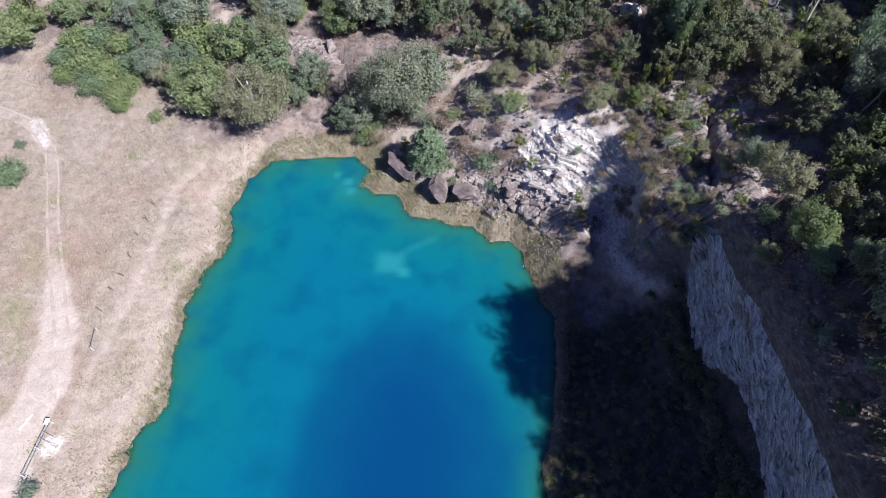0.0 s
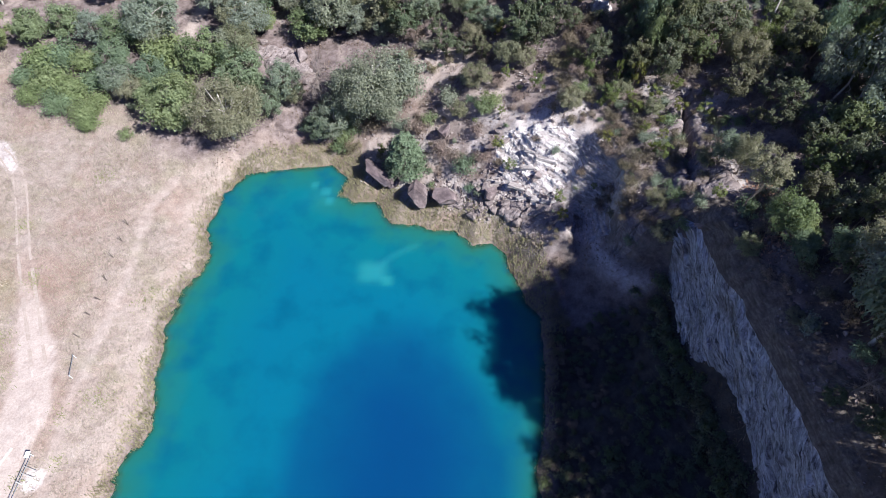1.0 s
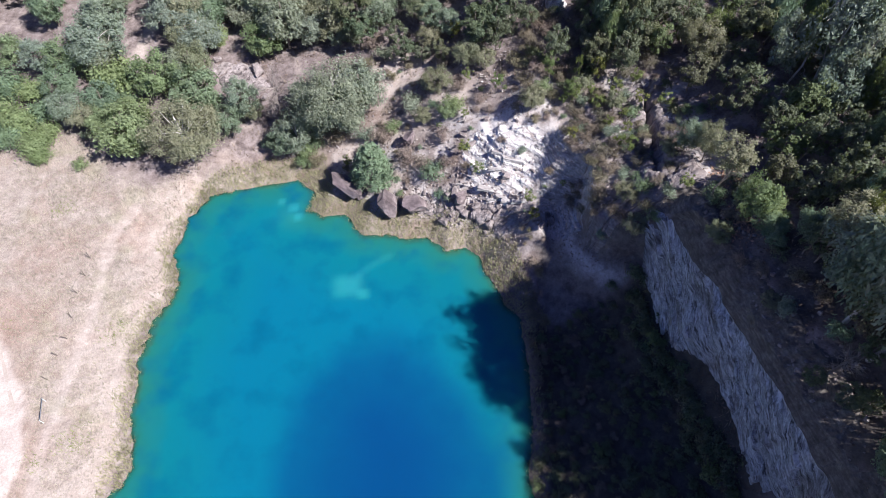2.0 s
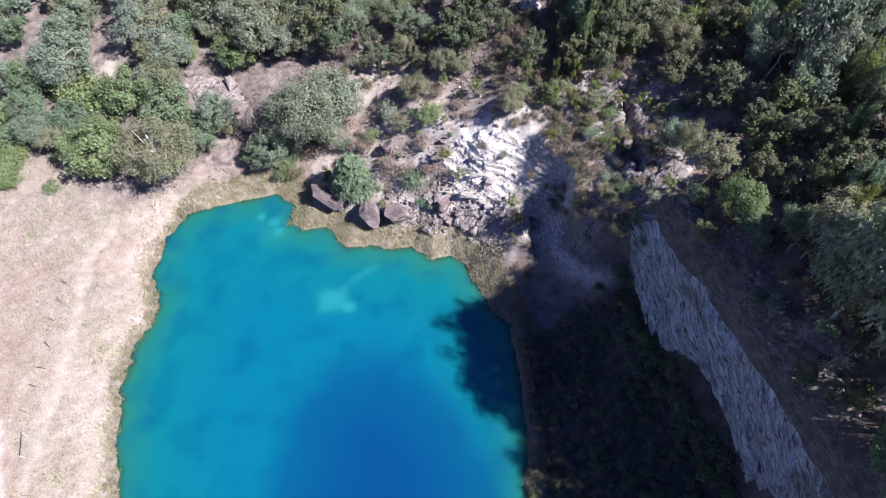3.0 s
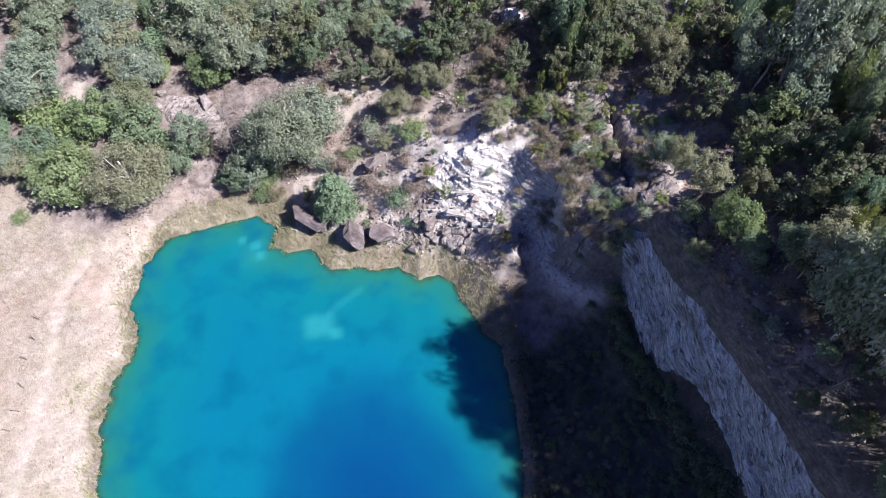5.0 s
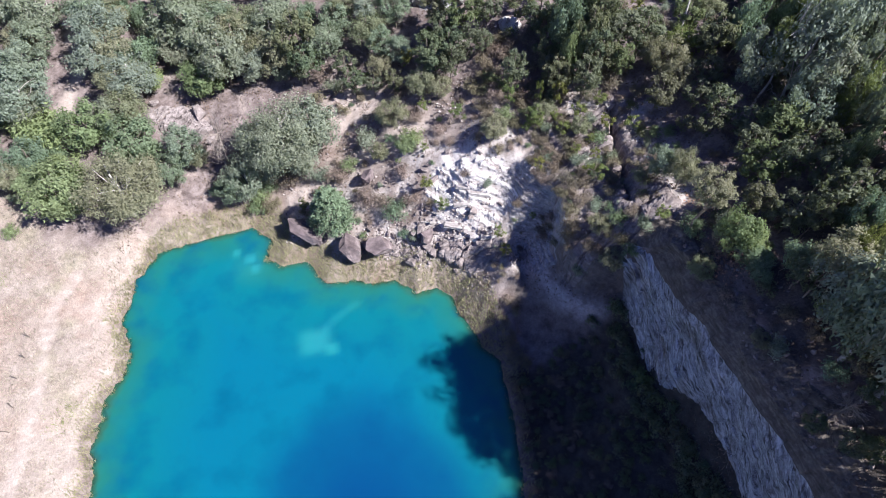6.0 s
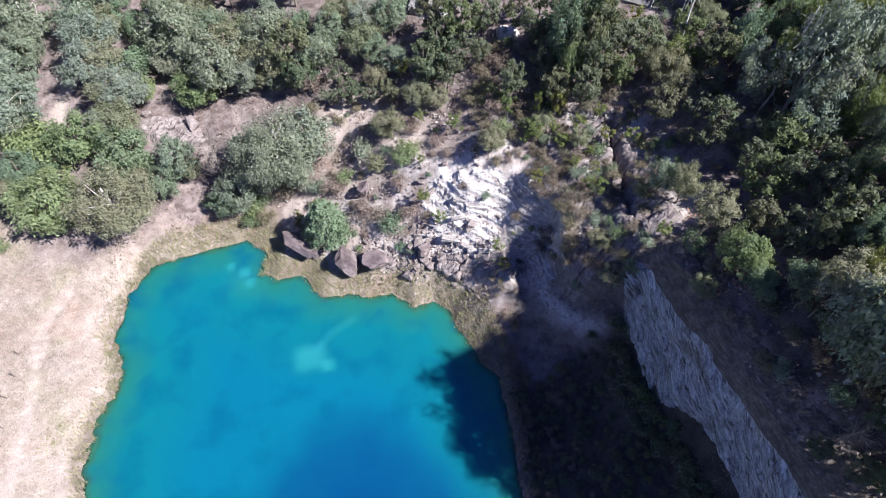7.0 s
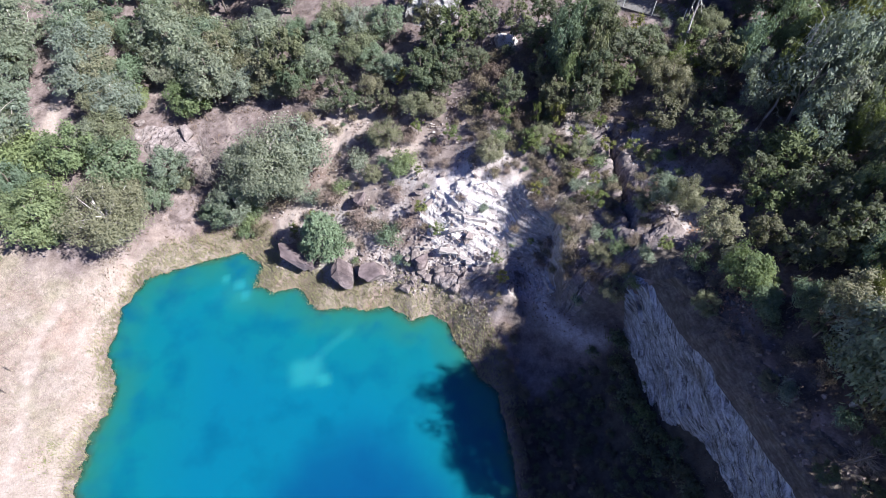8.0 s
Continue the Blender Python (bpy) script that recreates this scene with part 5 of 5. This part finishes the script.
BOULDER = [rock_mesh("boulder", 210 + i, DARK_ROCK, (1, 0.8, 0.75), 0.85, 2) for i in range(4)]
for i, (x, y, size, turn, tilt) in enumerate([
        (-8.2, 59.8, (4.0, 2.3, 2.5), -38, (8, 8)), (-2.3, 55.8, (2.4, 2.5, 3.0), 80, (0, 12)), (1.6, 55.2, (2.9, 2.5, 2.7), 20, (10, 0)),
        (1.2, 64.3, (1.8, 1.3, 2.6), 70, (0, 0)), (7.6, 54.8, (1.9, 1.5, 1.7), 10, (0, 10)), (-6.2, 58.6, (1.3, 1.0, 1.2), 30, (0, 8))]):
    set_rock(BOULDER[(0, 1, 3, 3, 2, 1)[i]], "boulder", x, y, size, turn, tilt, 0.12, "large dark brown angular boulder above the shore", "boulder", "dark shore boulders")

BLOCK = [rock_mesh("rock", 300 + i, ROCK, (1, 0.8, 0.7), 0.75, 1) for i in range(6)]
CHUNK = [rock_mesh("rock", 500 + i, ROCK, (1, 0.75, 0.6), 0.8) for i in range(6)]
SLAB = [rock_mesh("rock_slab", 400 + i, PALE_ROCK, (1, 0.7, 0.42), 0.35, 1) for i in range(4)]
for x, y in [(-28.6, 83.4), (-21.0, 76.2), (-26.6, 77.4), (-22.0, 80.2), (-29.4, 81.6), (-24.2, 76.0)]:
    s = 0.6 + 0.8 * rng.random()
    set_rock(BLOCK[rng.integers(6)], "outcrop_rock", x, y, (s * 1.3, s, s * 1.1), 360 * rng.random(), (20 * rng.random(), 20), 0.3,
             "weathered pinkish-grey outcrop rock among trees", "rock", "outcrop rocks")


def rubble_spot():
    while True:
        f = rng.random()
        x = 1 + 16 * f + rng.normal() * 1.4
        y = 55.4 - 3.6 * f + rng.normal() * 1.7
        if float(shore_distance(np.array([x]), np.array([y]))[0]) > 2.2:
            return x, y


for _ in range(120):
    x, y = rubble_spot()
    s = 0.2 + 0.62 * rng.random() ** 2.8
    set_rock((BLOCK if s > 0.6 else CHUNK)[rng.integers(6)], "rock", x, y, (s * (1 + 0.6 * rng.random()), s, s * (0.7 + 0.6 * rng.random())), 360 * rng.random(), (40 * rng.random() - 20, 40 * rng.random() - 20), 0.2,
             "broken grey-brown quarry rock on the rubble slope", "rock", "rubble rocks")
for row in range(5):
    x, y = 7.0 + 2.5 * rng.random(), 53.8 + 1.25 * row
    while x < 18.5 - 0.3 * row:
        s = 0.5 + 1.3 * rng.random() ** 1.5
        x += s * 0.9
        if rng.random() < 0.28:
            set_rock(SLAB[rng.integers(4)], "rock_slab", x, y - 0.2 * (x - 9) + rng.normal() * 0.45, (s * 1.5, s * (0.35 + 0.3 * rng.random()), 0.4 + 0.25 * s),
                     -12 + 13 * rng.normal(), (rng.normal() * 7, rng.normal() * 7), 0.5, "pale stepped rock slab on the white slope", "rock", "pale slabs")
        x += s * (0.7 + 0.5 * rng.random())
n_loose = 0
while n_loose < 105:
    x, y = -10 + 45 * rng.random(), 47 + 33 * rng.random()
    if shore_distance(np.array([x]), np.array([y]))[0] < 3:
        continue
    n_loose += 1
    s = 0.2 + 0.6 * rng.random() ** 2.5
    set_rock(CHUNK[rng.integers(6)], "rock", x, y, (s * 1.3, s, s), 360 * rng.random(), (30 * rng.random() - 15, 10), 0.2,
             "loose grey-brown stone on the littered slope", "rock", "loose slope stones")
for x, y, s in [(-16.4, 58.3, 0.7), (-15.7, 56.8, 0.6), (-18, 60, 0.5)]:
    set_rock(SLAB[0], "sunken_rock", x, y, (s * 1.3, s, s), 30, (0, 0), 0.2, "pale rock under shallow water", "rock", "sunken rocks")


def joined_rubble(count):
    """The small broken stone between the larger rocks, too fine to pick apart."""
    verts, faces, start = [], [], 0
    shapes = [(np.array([v.co[:] for v in me.vertices]), [tuple(p.vertices) for p in me.polygons]) for me in CHUNK]
    for _ in range(count):
        x, y = rubble_spot() if rng.random() < 0.6 else (-9 + 42 * rng.random(), 53 + 20 * rng.random())
        if shore_distance(np.array([x]), np.array([y]))[0] < 2.5:
            continue
        if rng.random() < 0.28:
            y = 10 + 32 * rng.random()
            x = np.interp(y, [10, 19, 26, 34, 40], [36.2, 34.8, 33.4, 33.2, 31.6]) + 4.5 * rng.random() ** 1.5
        v, f = shapes[rng.integers(6)]
        s = 0.1 + 0.4 * rng.random() ** 2
        turn = np.array(Euler((rng.random() * 6, rng.random() * 6, rng.random() * 6)).to_matrix())
        verts.append((v * s) @ turn.T + np.array([x, y, height(x, y) + 0.2 * s]))
        faces += [tuple(i + start for i in q) for q in f]
        start += len(v)
    tagged(new("rubble", mesh_from("rubble", np.concatenate(verts), faces, ROCK)), "small broken grey stones over the rubble slope", "rubble", kind="stuff")


joined_rubble(800)
# ---- rails, gate and fence ----
def bar(a, b, r, sides=8):
    verts, faces = [], []
    tube(verts, faces, [a, b], [r, r], sides)
    faces.append(tuple(range(sides)))
    return verts, faces


def rail(name, label, x0, y0, x1, y1, tall, posts, thick, sign=False):
    root = new(name)
    root.location = (x0, y0, height(x0, y0))
    base = Vector(root.location)

    def at(f, z):
        x, y = x0 + (x1 - x0) * f, y0 + (y1 - y0) * f
        return np.array(Vector((x, y, height(x, y) + z)) - base)

    for f in posts:
        part("post", mesh_from("post", *bar(at(f, -0.3), at(f, tall), thick * 1.2), STEEL, True), None, root)
    for z in ((tall * 0.92,) if not sign else (tall * 0.92, tall * 0.5)):
        part("bar", mesh_from("bar", *bar(at(posts[0], z), at(posts[-1], z), thick), STEEL, True), None, root)
    if sign:
        for f in (0.66, 0.78):
            part("brace", mesh_from("brace", *bar(at(f, tall * 0.9), at(f, 0.1) + np.array([0.9, -0.2, 0]), thick * 0.8), STEEL, True), None, root)
        bm = bmesh.new()
        bmesh.ops.create_cube(bm, size=1, matrix=Matrix.Translation(Vector(at(0.97, tall + 0.1))) @ Matrix.Diagonal((0.5, 0.7, 0.06, 1)))
        bmesh.ops.bevel(bm, geom=list(bm.edges), offset=0.015, segments=1, affect="EDGES")
        part("sign_plate", bm, WHITE_PAINT, root, "small white sign plate")
    return tagged(root, label, "barrier")


rail("barrier_gate", "long galvanised pipe barrier beside the dirt track", -43.5, 12.3, -43.1, 18.2, 1.1, (0.0, 0.5, 1.0), 0.038, True)
rail("barrier_rail", "short galvanised pipe rail in dry grass", -42.1, 27.2, -42.6, 29.8, 0.9, (0.0, 1.0), 0.038)


def post_row(places):
    """Slim old fence posts that lean a little, with a flat cap, in the dry grass."""
    for x, y in places:
        r = 0.045 + 0.015 * rng.random()
        verts, faces = [], []
        tip = np.array([0.12 * rng.normal(), 0.12 * rng.normal(), 1.15 + 0.2 * rng.random()])
        tube(verts, faces, [np.array([0, 0, -0.3]), tip * 0.5, tip, tip + (0, 0, 0.03)], [r, r, r * 0.9, r * 0.55], 7)
        faces.append(tuple(range(len(verts) - 7, len(verts))))
        ob = new("fence_post", mesh_from("fence_post", verts, faces, BARK))
        ob.location = (x, y, height(x, y))
        tagged(ob, "slim weathered fence post in dry grass", "fence post", "old fence posts")


post_row([(-42.2, 49.4), (-42.2, 46.6), (-42.6, 44.1), (-42.4, 40.5), (-42.3, 37.8), (-42.9, 35.6), (-43.2, 32.5)])


def chain_fence():
    """Posts with rails, and a thin wire mesh between them, along the lane."""
    root = new("wire_fence")
    line = [(30 + 2.9 * i, 83.2 - 2.6 * max(0, i - 1.2)) for i in range(6)]
    root.location = (line[0][0], line[0][1], height(*line[0]))
    base = np.array(root.location)
    tops = []
    for x, y in line:
        foot = np.array((x, y, height(x, y))) - base
        part("post", mesh_from("post", *bar(foot - (0, 0, 0.3), foot + (0, 0, 2.1), 0.045), STEEL, True), None, root)
        tops.append(foot)
    for a, b in zip(tops[:-1], tops[1:]):
        verts, faces = [], []
        for k in range(12):
            z = 0.1 + 1.95 * k / 11
            tube(verts, faces, [a + (0, 0, z), b + (0, 0, z)], [0.006, 0.006], 3)
        part("wire_panel", mesh_from("wire_panel", verts, faces, STEEL), None, root)
    return tagged(root, "galvanised wire fence with slim steel posts", "fence")


chain_fence()


def lane():
    """A sealed footway behind the fence."""
    line = [(24, 86), (30, 85), (34, 83.6), (38, 80.5), (42, 77), (47, 73)]
    verts, faces = [], []
    for i, (x, y) in enumerate(line):
        for s in (-1.1, -1.1, 1.1, 1.1):
            px, py = x + s * 0.6, y + s * 0.8
            z = height(px, py)
            verts.append((px, py, z + (0.12 if len(verts) % 4 in (1, 2) else -0.2)))
    for i in range(len(line) - 1):
        for q in range(3):
            a = i * 4 + q
            faces.append((a, a + 4, a + 5, a + 1))
    tagged(new("footway", mesh_from("footway", verts, faces, ASPHALT)), "grey sealed footway behind the fence", "path", kind="structure")


lane()
TALLS = [bare_tree(rng, 17, 4, 9, "pale_gum", "tall leaning gum with a pale bare trunk", "pale tall gums", PALE_BARK, 0.15, (3.0, 2.0))]
for x, y, turn in [(40.6, 66.6, 0.3), (45.4, 54.4, 0.2), (62, 60, 1.0)]:
    stand(TALLS[0], x, y, 1.0, turn)


def rock_face():
    """A shaded quarried wall on the upper slope."""
    a, b = np.array([10.8, 88.0]), np.array([17.6, 84.2])
    u, v = np.meshgrid(np.linspace(0, 1, 44), np.linspace(0, 1, 34), indexing="ij")
    x, y = a[0] + (b[0] - a[0]) * u, a[1] + (b[1] - a[1]) * u
    low = ground(x - 0.8, y - 1.5) - 0.6
    z = low + v * (6.6 - 2.4 * np.abs(2 * u - 1) ** 2)
    push = 1.6 * v + 0.7 * fbm(u * 3, v * 3, 3, 141) + 0.3 * fbm(u * 10, v * 8, 2, 143)
    verts = np.stack([x + 0.5 * push, y + 0.9 * push, z], 2).reshape(-1, 3)
    back = np.stack([x[:, -1] + 3.2, y[:, -1] + 5.5, ground(x[:, -1] + 3.2, y[:, -1] + 5.5) - 0.3], 1)
    i = (np.arange(43)[:, None] * 34 + np.arange(33)[None]).ravel()
    faces = [tuple(f) for f in np.stack([i, i + 34, i + 35, i + 1], 1)]
    n = len(verts)
    faces += [(k * 34 + 33, (k + 1) * 34 + 33, n + k + 1, n + k) for k in range(43)]
    verts = np.concatenate([verts, back])
    tagged(new("rock_face", mesh_from("rock_face", verts, faces, CLIFF)), "shaded grey rock wall on the wooded slope", "cliff", kind="structure")


rock_face()


def timber_plank():
    """A pale weathered plank lying by the track."""
    bm = bmesh.new()
    bmesh.ops.create_cube(bm, size=1, matrix=Matrix.Diagonal((0.28, 2.0, 0.14, 1)))
    bmesh.ops.bevel(bm, geom=list(bm.edges), offset=0.02, segments=1, affect="EDGES")
    me = bpy.data.meshes.new("timber_plank")
    bm.to_mesh(me)
    bm.free()
    me.materials.append(PALE_BARK)
    ob = new("timber_plank", me)
    ob.matrix_basis = Matrix.Translation((-45.9, 18.0, height(-45.9, 18.0) + 0.07)) @ Matrix.Rotation(radians(-20), 4, "Z")
    tagged(ob, "pale weathered plank lying beside the dirt track", "plank")


timber_plank()


def wheel_rut(side):
    """One worn wheel line of the track through the dry grass."""
    pts = []
    for (ax, ay), (bx, by) in zip(TRACK[4:-1], TRACK[5:]):
        for i in range(14):
            pts.append((ax + (bx - ax) * i / 14, ay + (by - ay) * i / 14))
    pts = np.array(pts)
    for _ in range(12):
        pts[1:-1] = 0.5 * pts[1:-1] + 0.25 * (pts[2:] + pts[:-2])
    t = np.gradient(pts, axis=0)
    t /= np.linalg.norm(t, axis=1)[:, None]
    n = np.stack([-t[:, 1], t[:, 0]], 1)
    k = np.arange(len(pts))
    worn = vnoise(k * 0.45, k * 0 + 3.3 * side, 17)
    wide = 0.09 + 0.16 * vnoise(k * 0.35, k * 0 + side, 7)
    mid = pts + n * (0.72 * side + 0.12 * fbm(k * 0.2, k * 0.0, 2, 151))[:, None]
    verts = []
    for s in (-1, -0.9, 0.9, 1):
        p = mid + n * (wide * s)[:, None]
        verts.append(np.stack([p[:, 0], p[:, 1], ground(p[:, 0], p[:, 1]) + (0.05 if abs(s) < 1 else -0.05)], 1))
    verts = np.stack(verts, 1).reshape(-1, 3)
    faces = [(i * 4 + q, i * 4 + q + 1, i * 4 + q + 5, i * 4 + q + 4) for i in range(len(pts) - 1) for q in range(3) if worn[i] > 0.3]
    tagged(new("wheel_rut", mesh_from("wheel_rut", verts, faces, DUST)), "pale worn wheel rut through dry grass", "track", kind="structure")


wheel_rut(-1)
wheel_rut(1)
# ---- litter, twigs and low scrub on the slopes ----
def flakes(name, x, y, size, tall, material, label, category):
    """Small tilted scraps lying on the ground."""
    n = len(x)
    c = np.stack([x, y, ground(x, y) + 0.03], 1)
    a = unit(rng.normal(size=(n, 3)) * np.array([1, 1, tall]))
    b = unit(np.cross(a, rng.normal(size=(n, 3)) * 0.5 + np.array([0, 0, 1])))
    s = (size * (0.4 + rng.random(n) ** 2 * 1.4))[:, None]
    up = np.array([0, 0, 1]) * s * tall * 0.5
    verts = np.stack([c - a * s * 0.5 + up, c + b * s * 0.3 + up, c + a * s * 0.5 + up, c - b * s * 0.3 + up], 1).reshape(-1, 3)
    me = bpy.data.meshes.new(name)
    me.vertices.add(4 * n)
    me.vertices.foreach_set("co", verts.astype(np.float32).ravel())
    me.loops.add(4 * n)
    me.loops.foreach_set("vertex_index", np.arange(4 * n, dtype=np.int32))
    me.polygons.add(n)
    me.polygons.foreach_set("loop_start", (np.arange(n) * 4).astype(np.int32))
    me.update(calc_edges=True)
    me.materials.append(material)
    return tagged(new(name, me), label, category, kind="stuff")


def slope_density(x, y):
    d = shore_distance(x, y)
    return smooth(1.5, 4, d) * (x > -34) * (rim_distance(x, y)[0] > -3.5 * (y < 44) - 60 * (y >= 44)) * np.clip(0.45 + 1.1 * fbm(x * 0.4, y * 0.4, 3, 121), 0, 1) * (1 - 0.75 * white_rock(x, y))


x, y = sprinkle(90000, (-34, 44, 8, 96), slope_density)
flakes("leaf_litter", x, y, 0.22, 0.5, LITTER, "brown leaf litter and twigs over the slopes", "litter")
x, y = sprinkle(30000, (-12, 32, 46, 84), lambda x, y: slope_density(x, y) * (0.3 + white_rock(x, y) + 0.7 * smooth(62, 56, y)))
flakes("stone_chips", x, y, 0.26, 0.7, CHIP, "pale broken stone chips on the slope", "gravel")
x, y = sprinkle(42000, (-34, 44, 8, 96), lambda x, y: slope_density(x, y) * smooth(0.0, 0.35, fbm(x * 0.55, y * 0.55, 2, 131)))
blades("low_scrub", x, y, 0.55, 0.045, 0.6, SCRUB, "low brown-grey dry scrub between the rocks", "scrub")
# added scraps that stand in for two patches of bare red soil
x, y = sprinkle(9000, (32, 39, 33, 47), lambda x, y: np.exp(-((x - 35) / 1.6) ** 2 - ((y - 36) / 1.7) ** 2) + np.exp(-((x - 36.2) / 1.1) ** 2 - ((y - 43.8) / 1.2) ** 2))
flakes("red_litter", x, y, 0.24, 0.4, RED_EARTH, "reddish-brown scraps for patches of bare red earth", "litter")
